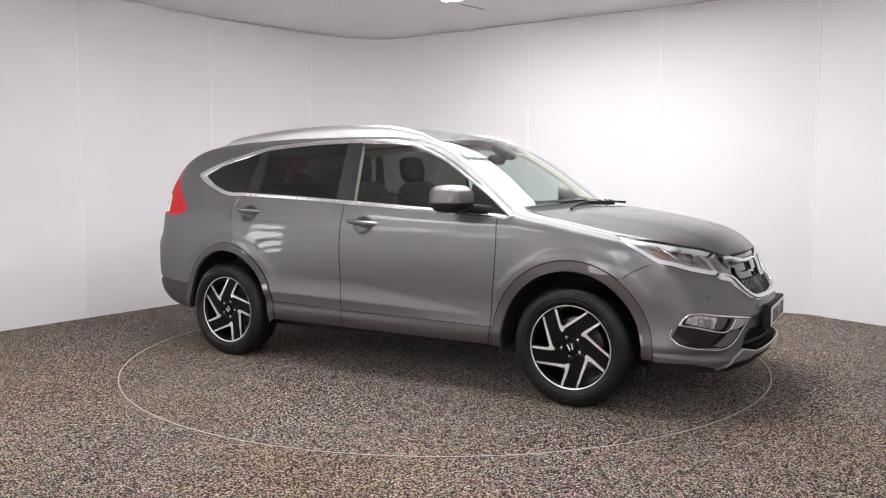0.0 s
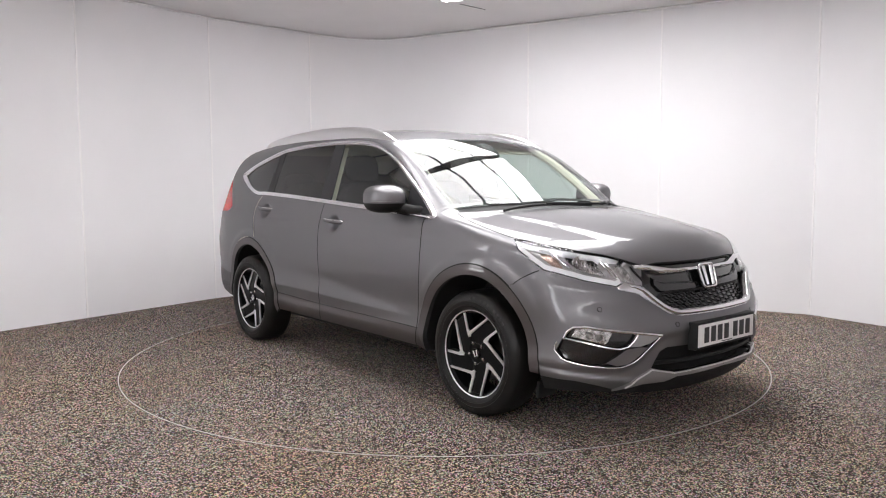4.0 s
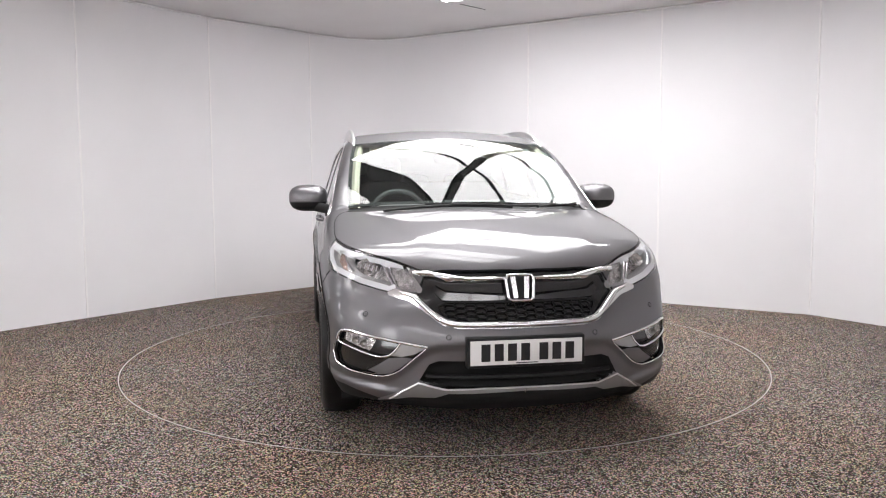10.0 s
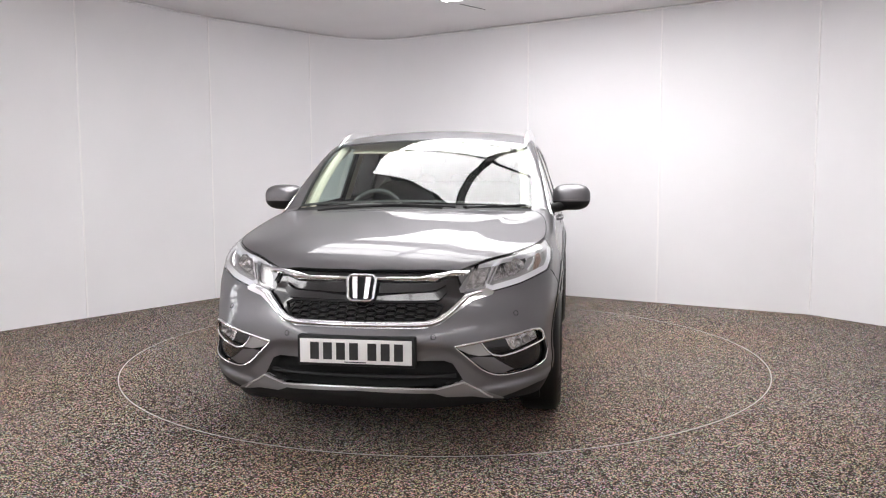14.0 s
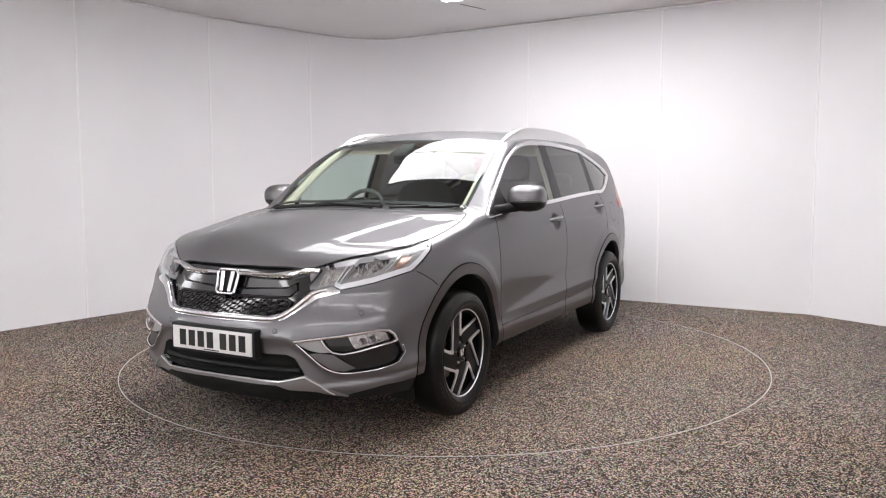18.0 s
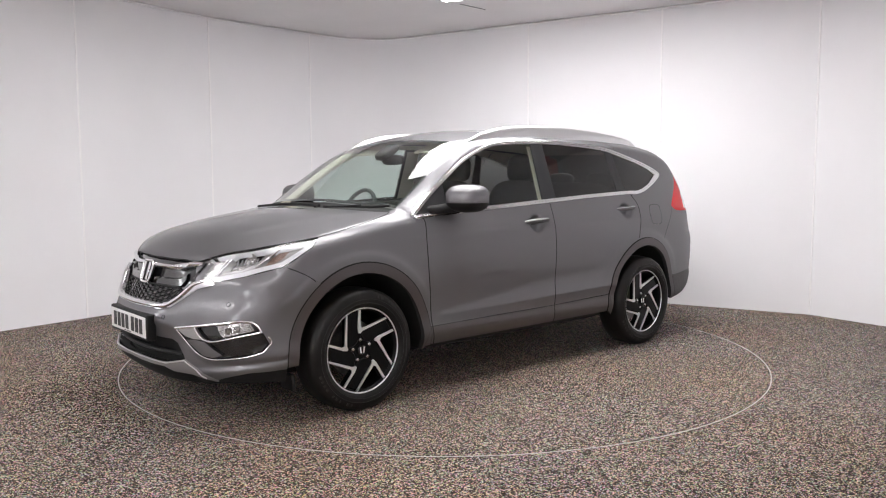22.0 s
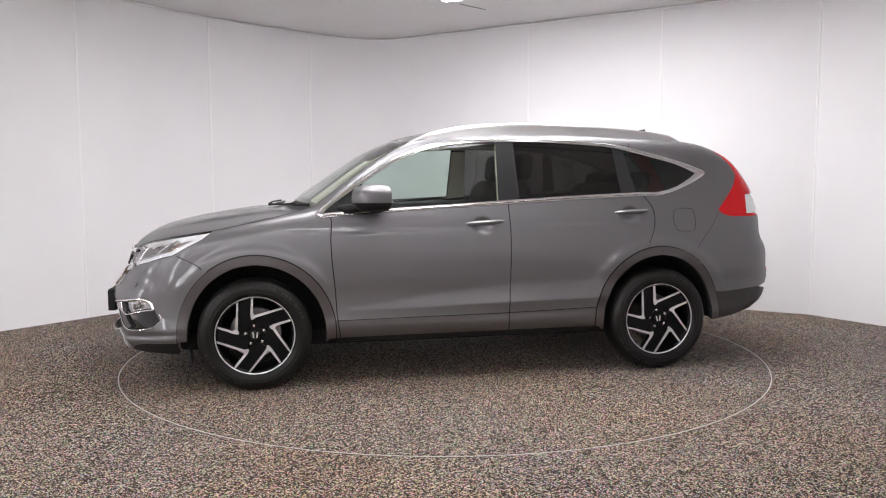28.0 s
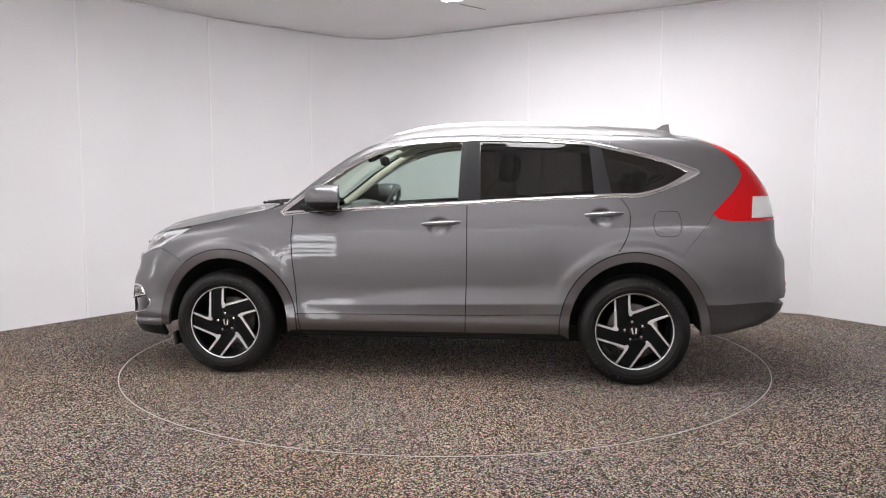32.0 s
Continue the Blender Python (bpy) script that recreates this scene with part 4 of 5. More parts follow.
def build_tail(car):
    edge = side_curve(smooth_line([(-1.72, 1.535), (-1.865, 1.458), (-1.99, 1.34), (-2.04, 1.2), (-2.045, 1.015), (-2.06, 0.9), (-2.1, 0.75), (-2.12, 0.6), (-2.095, 0.47), (-2.03, 0.385), (-1.9, 0.342)], 0.03))
    BACK = View(180)
    centre = BACK.to3(np.array(straight_line([(0.0, 0.33), (0.0, 1.52)], 0.04)))
    end = above(ROOF_END[::-1])
    outline = np.concatenate([STERN.to2(end)[:], STERN.to2(edge)[1:], STERN.to2(centre)])
    lamp = STERN.to2(side_curve([(-1.70, 1.535), (-1.80, 1.49), (-1.86, 1.44), (-1.97, 1.33), (-2.03, 1.2), (-2.03, 1.01)]))
    lamp = np.concatenate([lamp, STERN.to2(BACK.to3(np.array([(-0.62, 1.01), (-0.62, 1.16), (-0.60, 1.3), (-0.50, 1.45), (-0.52, 1.54)])))])
    white = np.concatenate([STERN.to2(BACK.to3(np.array([(-0.60, 1.155), (-0.60, 1.028)]))), STERN.to2(side_curve([(-1.99, 1.028), (-1.99, 1.155)]))])
    skirt = np.array([(-3, 0.1), (3, 0.1), (3, 0.512), (-3, 0.512)])
    glow = STERN.to2(BACK.to3(np.array([(-0.55, 0.605), (-0.68, 0.605), (-0.68, 0.64), (-0.55, 0.64)])))
    sheets = cut_skin(STERN, outline, [("rear_skirt", skirt), ("rear_reflector", glow), ("reversing_lens", white), ("tail_light", lamp), ("tailgate", None)], 0.04)
    panel("rear_skirt", sheets["rear_skirt"], SKIRT, car, inset=-0.004, thick=0.03, both=True, label="dark grey lower rear bumper, colour deepened for shade")
    panel("tailgate", sheets["tailgate"], PAINT, car, both=True, label="grey metallic tailgate and rear bumper")
    for flip in (False, True):
        panel("tail_light_inner", sheets["tail_light"], RED, car, flip=flip)
        panel("rear_reflector", sheets["rear_reflector"], RED, car, flip=flip, inset=-0.003, label="small red bumper reflector")
        panel("reversing_lens", sheets["reversing_lens"], WHITELENS, car, flip=flip)


# ---------------------------------------------------------------- wheels
def build_wheel(car):
    w = empty("wheel")
    w.parent = car
    turn = Matrix.Rotation(radians(-90), 4, "X")  # local z -> +y, outboard
    m = turn
    bm = bmesh.new()
    prof = [(0.232, 0.085), (0.240, 0.098), (0.262, 0.108), (0.290, 0.108), (0.312, 0.100), (0.328, 0.088), (0.336, 0.070), (0.339, 0.03), (0.340, 0.0), (0.339, -0.03), (0.336, -0.07), (0.328, -0.088), (0.29, -0.108), (0.25, -0.1), (0.232, -0.085)]
    lathe(bm, prof, m, 96, True)
    part("tyre", bm, RUBBER, w, "black road tyre")
    bm = bmesh.new()
    for a0 in (20, 200):
        for k in range(11):
            if k not in (4, 8):
                a = radians(a0 + k * 5.2)
                box(bm, (0.014, 0.011 if k % 3 else 0.017, 0.002), m @ Matrix.Translation((0.302 * math.cos(a), 0.302 * math.sin(a), 0.1052)) @ Matrix.Rotation(a, 4, "Z") @ Matrix.Rotation(radians(18), 4, "Y"))
    tagged(part("sidewall_marks", bm, MARKS, w, "raised plain bars on the tyre wall", smooth=False), kind="stuff")
    for r, hh in ((0.283, 0.1085), (0.262, 0.1085)):
        bm = bmesh.new()
        lathe(bm, [(r - 0.0025, hh), (r, hh + 0.002), (r + 0.0025, hh)], m, 96)
        part("sidewall_ring", bm, RUBBER, w)
    bm = bmesh.new()
    lathe(bm, [(0.226, 0.088), (0.236, 0.092), (0.236, 0.084), (0.222, 0.07), (0.214, 0.02), (0.21, -0.09)], m, 96)
    part("barrel", bm, RIMBLACK, w)
    bm = bmesh.new()
    lathe(bm, [(0.229, 0.090), (0.231, 0.093), (0.235, 0.094), (0.238, 0.091), (0.236, 0.088), (0.229, 0.086)], m, 96, True)
    part("rim_lip", bm, MACHINED, w, "bright machined rim edge")
    bm = bmesh.new()
    lathe(bm, [(0.0, -0.02), (0.15, -0.02), (0.155, -0.03), (0.155, -0.045), (0.0, -0.045)], m, 48)
    part("brake_disc", bm, STEEL, w)
    P = lambda r, a: (r * math.cos(math.radians(a)), r * math.sin(math.radians(a)))
    for k in range(5):
        a = 72 * k
        bm = bmesh.new()
        prism(bm, [P(0.224, 91 + a), P(0.1, 98 + a), P(0.06, 110 + a), P(0.05, 134 + a), P(0.06, 158 + a), P(0.105, 170 + a), P(0.224, 117 + a)], 0.035, m @ Matrix.Translation((0, 0, 0.038)), 0.004)
        part("spoke", bm, RIMBLACK, w)
        bm = bmesh.new()
        prism(bm, [P(0.229, 95.2 + a), P(0.125, 102.5 + a), P(0.098, 103.5 + a), P(0.094, 97 + a), P(0.108, 89.5 + a), P(0.229, 42.2 + a), P(0.229, 45.6 + a), P(0.120, 91 + a), P(0.136, 95.4 + a), P(0.229, 91.8 + a)], 0.010, m @ Matrix.Translation((0, 0, 0.071)), 0.002)
        part("machined_face", bm, MACHINED, w, "bright diamond-cut spoke face")
        bm = bmesh.new()
        c = P(0.057, 98 + a)
        lathe(bm, [(0.0, 0.074), (0.009, 0.073), (0.0105, 0.069), (0.0105, 0.05)], m @ Matrix.Translation((*c, 0)), 10)
        part("wheel_nut", bm, CHROME, w)
    bm = bmesh.new()
    lathe(bm, [(0.0, 0.066), (0.075, 0.064), (0.1, 0.06), (0.105, 0.03)], m, 40)
    part("hub", bm, RIMBLACK, w)
    bm = bmesh.new()
    lathe(bm, [(0.0, 0.078), (0.024, 0.078), (0.028, 0.075), (0.029, 0.06)], m, 32)
    part("centre_cap", bm, GLOSSBLACK, w)
    bm = bmesh.new()
    for s in (-1, 1):
        prism(bm, [(s * 0.005, -0.017), (s * 0.012, -0.017), (s * 0.017, 0.017), (s * 0.009, 0.017)], 0.003, m @ Matrix.Translation((0, 0, 0.077)))
    part("cap_badge", bm, PLATE, w)
    w.matrix_basis = pose(AXLE, 0.795, HUB, 0, 180, 0)
    for x, s, a in ((-AXLE, 1, 185), (AXLE, -1, 200), (-AXLE, -1, 222)):
        copy_thing(w, pose(x, 0.795 * s, HUB, 0, a, 0 if s > 0 else 180))
    for x in (AXLE, -AXLE):
        for s in (1, -1):
            bm = bmesh.new()
            rows = []
            rim = arch(1 if x > 0 else -1, 1, -2, 182, 22)
            for k, y in ((1.03, 0.858), (1.04, 0.5), (0.05, 0.5)):
                rows.append([bm.verts.new((x + (px - x) * k, s * y, HUB + (pz - HUB) * k)) for px, pz in rim])
            for i in range(2):
                for q in range(len(rows[0]) - 1):
                    bm.faces.new((rows[i][q], rows[i][q + 1], rows[i + 1][q + 1], rows[i + 1][q]))
            part("wheel_liner", bm, SEAM, car)


def build_floorpan(car):
    bm = bmesh.new()
    box(bm, (3.4, 1.20, 0.12), pose(0.08, 0, 0.26), 0.03)
    box(bm, (1.72, 1.58, 0.09), pose(-0.02, 0, 0.295), 0.03)
    part("underbody", bm, SEAM, car)


# ---------------------------------------------------------------- fittings on the skin
def inlay(name, view, loop, mat, parent, inset=-0.006, thick=0.012, step=0.03, flip=False, both=False, label=""):
    """A plate that follows the skin inside a closed outline of the view."""
    s = cut_skin(view, np.asarray(loop), [("x", None)], step)["x"]
    return panel(name, s, mat, parent, thick, inset, flip, both, label)


def front(pts, off=0.0, step=0.02, smooth=True, closed=False):
    """Front-view (y, z) points laid on the skin and lifted by off."""
    q = FRONT.to3(np.array((smooth_line if smooth else straight_line)(pts, step, closed)))
    return q + skin_normal(q) * off


def mirrored(pts, s):
    return [Vector((p[0], p[1] * s, p[2])) for p in pts]


def ribbon(name, lines, mat, parent, s, label, n=36):
    """A strip lofted through lines of (y, z) points on the front, each lifted off the skin by its own height."""
    bm = bmesh.new()
    rows = []
    for pts, off in lines:
        l = front(straight_line(pts, 0.01), off, 0.01, smooth=False)
        u = np.linspace(0, len(l) - 1, n)
        rows.append([bm.verts.new((p[0], p[1] * s, p[2])) for p in np.stack([np.interp(u, range(len(l)), l[:, k]) for k in range(3)], -1)])
    for a, b in zip(rows, rows[1:]):
        for k in range(n - 1):
            bm.faces.new((a[k], a[k + 1], b[k + 1], b[k]))
    bmesh.ops.recalc_face_normals(bm, faces=bm.faces[:])
    return part(name, bm, mat, parent, label)


def build_grille(car, grille):
    for s in (False, True):
        sg = -1 if s else 1
        top = np.array([(0.486, 0.838), (0.415, 0.841), (0.365, 0.832), (0.257, 0.815), (0.17, 0.814), (0.06, 0.814)])
        low = np.array([(0.482, 0.814), (0.400, 0.810), (0.335, 0.790), (0.231, 0.787), (0.15, 0.789), (0.06, 0.791)])
        ribbon("chrome_wing", [(top + (low - top) * u, o) for u, o in ((0.0, -0.016), (0.06, 0.004), (0.25, 0.012), (0.5, 0.015), (0.75, 0.012), (0.94, 0.004), (1.0, -0.016))], CHROME, grille, sg, "rounded bright chrome upper grille bar")
        # gloss ledge under the bar, sloping forward and down to the mesh
        ribbon("grille_ledge", [
            ([(0.392, 0.798), (0.352, 0.774), (0.296, 0.760), (0.20, 0.758), (0.06, 0.757)], -0.034),
            ([(0.384, 0.768), (0.340, 0.745), (0.270, 0.741), (0.19, 0.737), (0.06, 0.726)], -0.006),
            ([(0.392, 0.745), (0.362, 0.712), (0.290, 0.709), (0.20, 0.709), (0.06, 0.709)], -0.008),
            ([(0.392, 0.735), (0.362, 0.704), (0.290, 0.701), (0.20, 0.701), (0.06, 0.701)], -0.03)], GLOSSBLACK, grille, sg, "gloss black ledge under the chrome bar")
        rim = [tuple(p) for p in smooth_line([(0.0, 0.703), (0.2, 0.703), (0.34, 0.703), (0.378, 0.688), (0.365, 0.66), (0.335, 0.628)], 0.03)]
        bm = bmesh.new()
        tube(bm, mirrored(front(rim, -0.012, smooth=False), -1 if s else 1), 0.005, 6)
        part("mesh_rim", bm, BLACK, grille)
    # honeycomb of wide, flat cells
    bm = bmesh.new()
    half = ((0.0275, 0.0), (0.017, 0.0105), (-0.017, 0.0105), (-0.0275, 0.0), (-0.017, -0.0105), (0.017, -0.0105))
    for col in range(-8, 9):
        for row in range(4):
            y, z = col * 0.0465, 0.626 + (row + 0.5 * (col % 2)) * 0.0225
            if abs(y) > 0.362 - max(0, 0.66 - z) * 0.8 or z > 0.70:
                continue
            at = [front([(abs(y + a), z + b), (abs(y + a), z + b)], -0.010, 1, False)[0] for a, b in half]
            for k in range(6):
                p, q = at[k], at[(k + 1) % 6]
                tube(bm, [(p[0], y + half[k][0], p[2]), (q[0], y + half[(k + 1) % 6][0], q[2])], 0.0026, 4)
    part("honeycomb", bm, RIMBLACK, grille, "black honeycomb grille mesh")
    # badge: a bright rounded frame with two plain uprights
    bx = float(FRONT.to3(np.array([(0.0, 0.762)]))[0][0]) + 0.012
    tilt = pose(bx, 0, 0.762, 0, -17, 0)
    bm = bmesh.new()
    loop = smooth_line([(-0.048, -0.058), (0.0, -0.060), (0.048, -0.058), (0.058, -0.046), (0.063, 0.0), (0.066, 0.042), (0.055, 0.058), (0, 0.060), (-0.055, 0.058), (-0.066, 0.042), (-0.063, 0.0), (-0.058, -0.046)], 0.01, True)
    tube(bm, [tilt @ Vector((0.004, p[0], p[1])) for p in loop], 0.0075, 10, True)
    part("badge", bm, CHROME, grille, "chrome maker's badge")
    bm = bmesh.new()
    for s in (-1, 1):
        prism(bm, [(s * 0.014, -0.050), (s * 0.036, -0.050), (s * 0.046, 0.052), (s * 0.020, 0.052)], 0.012, tilt @ Matrix.Rotation(radians(90), 4, "Z") @ Matrix.Rotation(radians(90), 4, "X"), 0.002)
    part("badge_upright", bm, CHROME, grille)
    bm = bmesh.new()
    box(bm, (0.006, 0.118, 0.108), tilt @ pose(-0.006, 0, 0), 0.003, 1)
    part("badge_back", bm, BLACK, grille)


def build_plate(car):
    x = 2.262
    bm = bmesh.new()
    box(bm, (0.05, 0.548, 0.138), pose(x - 0.03, 0, 0.489), 0.006)
    part("plate_holder", bm, BLACK, car, "black plastic plate plinth")
    bm = bmesh.new()
    box(bm, (0.005, 0.520, 0.111), pose(x - 0.003, 0, 0.489), 0.002)
    pl = part("number_plate", bm, PLATE, car, "white plate with plain black bars")
    for i in range(7):
        bm = bmesh.new()
        y = -0.185 + i * 0.061 + (0.024 if i > 3 else 0) - 0.005
        box(bm, (0.002, 0.041, 0.078), pose(x + 0.0005, y, 0.490))
        part("bar", bm, INK, pl)
    bm = bmesh.new()
    box(bm, (0.002, 0.1, 0.004), pose(x + 0.0005, 0.0, 0.441))
    part("bar", bm, INK, pl)


def build_bumper_bits(car):
    for s in (1, -1):
        fl = s < 0
        for y, z in ((0.703, 0.64), (0.345, 0.553)):
            p = FRONT.to3(np.array([(y, z)]))
            n = Vector(skin_normal(p)[0])
            m = Matrix.Translation(Vector(p[0])) @ n.to_track_quat("Z", "Y").to_matrix().to_4x4()
            bm = bmesh.new()
            lathe(bm, [(0.0, 0.003), (0.008, 0.003), (0.0095, 0.001), (0.011, -0.003)], Matrix.Diagonal((1, s, 1, 1)) @ m, 20)
            sn = part("parking_sensor", bm, PAINT, car)
            bm = bmesh.new()
            lathe(bm, [(0.0105, -0.002), (0.0105, 0.0012), (0.0125, 0.0012), (0.0125, -0.002)], Matrix.Diagonal((1, s, 1, 1)) @ m, 20)
            part("sensor_ring", bm, SEAM, sn)
        # fog lamp: bright surround, lamp unit, inner blade
        outer = smooth_line([(0.437, 0.506), (0.57, 0.526), (0.70, 0.546), (0.775, 0.560), (0.808, 0.555), (0.822, 0.535), (0.83, 0.502)], 0.02)
        inner = smooth_line([(0.83, 0.502), (0.77, 0.483), (0.70, 0.462), (0.64, 0.452), (0.605, 0.460), (0.58, 0.482), (0.555, 0.518)], 0.02)
        bm = bmesh.new()
        tube(bm, mirrored(front(outer, 0.0, smooth=False), s), 0.0085, 8)
        fog = part("fog_surround", bm, CHROME, car, "bright chrome fog lamp surround")
        bm = bmesh.new()
        tube(bm, mirrored(front(inner, 0.0, smooth=False), s), 0.0055, 8)
        part("fog_inner_trim", bm, CHROME, fog)
        inlay("fog_blade", FRONT, straight_line([(0.44, 0.503), (0.553, 0.519), (0.578, 0.482), (0.603, 0.460), (0.55, 0.458), (0.50, 0.470)], 0.02, True), SILVER, fog, 0.0, 0.02, flip=fl, label="satin silver blade beside the fog lamp")
        lens = straight_line([(0.665, 0.533), (0.775, 0.551), (0.803, 0.545), (0.815, 0.51), (0.76, 0.492), (0.70, 0.474), (0.685, 0.49)], 0.015, True)
        inlay("fog_lens", FRONT, lens, LENS, fog, 0.006, 0, flip=fl, label="clear fog lamp lens")
        inlay("fog_reflector", FRONT, lens, REFLECTOR, fog, 0.018, 0.0, 0.012, flip=fl)
        for dy in (0.0, 0.035):
            p = FRONT.to3(np.array([(0.715 + dy, 0.508 + dy * 0.25)]))[0]
            bm = bmesh.new()
            lathe(bm, [(0.0, 0.004), (0.008, 0.006), (0.014, 0.010), (0.017, 0.004), (0.017, -0.01)], Matrix.Translation((p[0] - 0.018, p[1] * s, p[2])) @ Matrix.Rotation(radians(90), 4, "Y"), 16)
            part("fog_bulb", bm, STEEL, fog)
        bm = bmesh.new()
        tube(bm, mirrored(front([(0.445, 0.497), (0.50, 0.447), (0.56, 0.392), (0.61, 0.367), (0.66, 0.361), (0.74, 0.370), (0.80, 0.382), (0.838, 0.402), (0.847, 0.44), (0.842, 0.48)], 0.0), s), 0.0034, 8)
        part("fog_lower_trim", bm, CHROME, fog, "thin bright edge under the fog lamp")
        inlay("fog_lower_blade", FRONT, straight_line([(0.50, 0.450), (0.55, 0.455), (0.61, 0.447), (0.66, 0.41), (0.70, 0.385), (0.65, 0.368), (0.60, 0.375), (0.55, 0.41)], 0.02, True), PAINT, fog, 0.004, 0.012, flip=fl)
    # wind deflectors before the wheels
    for s in (1, -1):
        bm = bmesh.new()
        box(bm, (0.02, 0.13, 0.09), pose(1.70, s * 0.74, 0.205, 0, 8, 0), 0.004)
        part("air_deflector", bm, BLACK, car)
    bm = bmesh.new()
    tube(bm, [(float(FRONT.to3(np.array([(abs(y), 0.355)]))[0][0]) - 0.02, y, 0.365) for y in np.linspace(-0.44, 0.44, 13)], 0.012, 6)
    part("intake_bar", bm, BLACK, car)
    bm = bmesh.new()
    line = np.array([(-0.60, 0.262), (-0.475, 0.338), (-0.36, 0.315), (-0.2, 0.321), (0.0, 0.322), (0.2, 0.321), (0.36, 0.315), (0.475, 0.338), (0.60, 0.262)])
    sg = straight_line(line, 0.02)
    tube(bm, [Vector((p[0], abs(p[1]) * (1 if g[0] >= 0 else -1), p[2])) for p, g in zip(front([(abs(g[0]), g[1]) for g in sg], 0.010, 1, False), sg)], 0.0045, 6)
    part("skid_edge", bm, SATIN, car, "bright edge of the skid plate")


def on_corner(pts, closed=False):
    """(x, y, z) points on the skin as an outline in the corner view."""
    return [tuple(p) for p in straight_line(CORNER.to2(np.array(pts, float)), 0.012, closed)]


def build_headlight(car, head, loop):
    """Inside the lens: a light guide along the top, outer and lower edge, a silver bezel with two reflector cells, and an amber cell."""
    amber = on_corner([(1.70, 0.812, 0.924), (1.755, 0.832, 0.877), (1.808, 0.820, 0.843), (1.855, 0.785, 0.828), (1.812, 0.784, 0.880), (1.755, 0.782, 0.916)], True)
    main = on_corner([(1.800, 0.742, 0.908), (1.845, 0.756, 0.870), (1.888, 0.739, 0.838), (1.928, 0.697, 0.814), (1.990, 0.600, 0.795), (1.955, 0.616, 0.848), (1.913, 0.632, 0.886)], True)
    inner = on_corner([(1.945, 0.590, 0.872), (1.987, 0.585, 0.812), (2.012, 0.560, 0.775), (2.058, 0.470, 0.760), (2.030, 0.492, 0.815), (1.996, 0.515, 0.862)], True)
    bare = on_corner([(2.00, 0.566, 0.846), (2.030, 0.566, 0.73), (2.1, 0.42, 0.73), (2.06, 0.42, 0.838)], True)
    cuts = cut_skin(CORNER, loop, [("amber", amber), ("main", main), ("inner", inner), ("gap", grow(loop, -0.030)), ("bezel", bare), ("guide", grow(loop, -0.006)), ("edge", None)], 0.012)
    bowls = (((1.888, 0.700, 0.858), 0.047),)
    for s, h in ((1, head[0]), (-1, head[1])):
        fl = s < 0
        S = Matrix.Diagonal((1, s, 1, 1))
        panel("lamp_gasket", cuts["edge"], GLOSSBLACK, h, 0.03, 0.004, fl, label="black seal round the lamp")
        panel("lamp_rim", cuts["guide"], LIGHTGUIDE, h, 0.03, 0.008, fl, label="bright light-guide strip round the lamp")
        panel("lamp_bezel", cuts["gap"], BEZEL, h, 0.04, 0.018, fl, label="silver bezel between the lamp cells")
        panel("lamp_bezel", cuts["bezel"], BEZEL, h, 0.04, 0.018, fl)
        panel("indicator", cuts["amber"], AMBER, h, 0.0, 0.034, fl, label="pale amber indicator cell")
        for n, deep in (("main", 0.062), ("inner", 0.036)):
            panel("reflector", cuts[n], REFLECTOR, h, 0.0, deep, fl, label="chrome reflector cell")
        for c, r in bowls:
            c = np.array([c])
            n = Vector(skin_normal(c)[0]) * 0.6 + Vector((0.6, 0, -0.1))
            m = S @ Matrix.Translation(Vector(c[0]) - Vector(skin_normal(c)[0]) * 0.034) @ n.normalized().to_track_quat("Z", "Y").to_matrix().to_4x4()
            bm = bmesh.new()
            lathe(bm, [(r * u, -0.03 * (1 - u * u)) for u in (0.12, 0.35, 0.55, 0.75, 0.9, 1.0)] + [(r * 1.03, -0.001)], m, 16)
            part("reflector_bowl", bm, REFLECTOR, h, "faceted chrome reflector bowl")
            bm = bmesh.new()
            lathe(bm, [(0.0, 0.004), (0.006, 0.003), (0.0085, -0.004), (0.0085, -0.03)], m, 14)
            part("bulb_shield", bm, STEEL, h)
        for pts, r in (([(1.745, 0.775, 0.926), (1.80, 0.790, 0.895), (1.845, 0.778, 0.860), (1.880, 0.756, 0.830)], 0.006), ([(1.918, 0.622, 0.886), (1.960, 0.612, 0.846), (1.985, 0.600, 0.815), (2.008, 0.575, 0.775)], 0.005), ([(1.93, 0.600, 0.884), (1.970, 0.594, 0.846), (1.997, 0.582, 0.812), (2.018, 0.560, 0.772)], 0.005),
                       ([(1.865, 0.775, 0.812), (1.925, 0.710, 0.796), (1.99, 0.615, 0.775)], 0.006)):
            P = CORNER.to3(np.array(smooth_line(CORNER.to2(np.array(pts)), 0.015)))
            P = P - skin_normal(P) * 0.014
            bm = bmesh.new()
            tube(bm, mirrored(P, s), r, 8)
            part("lamp_divider", bm, CHROME, h, "silver slanted divider")
        # upright flutes across the top of the main cell
        for k in range(7):
            a = np.array([(1.835 + 0.015 * k, 0.735 - 0.017 * k, 0.892 - 0.003 * k), (1.848 + 0.016 * k, 0.742 - 0.0165 * k, 0.862 - 0.004 * k)])
            P = CORNER.to3(CORNER.to2(a))
            P = P - skin_normal(P) * 0.04
            bm = bmesh.new()
            tube(bm, mirrored(P, s), 0.0035, 6)
            part("reflector_rib", bm, CHROME, h)


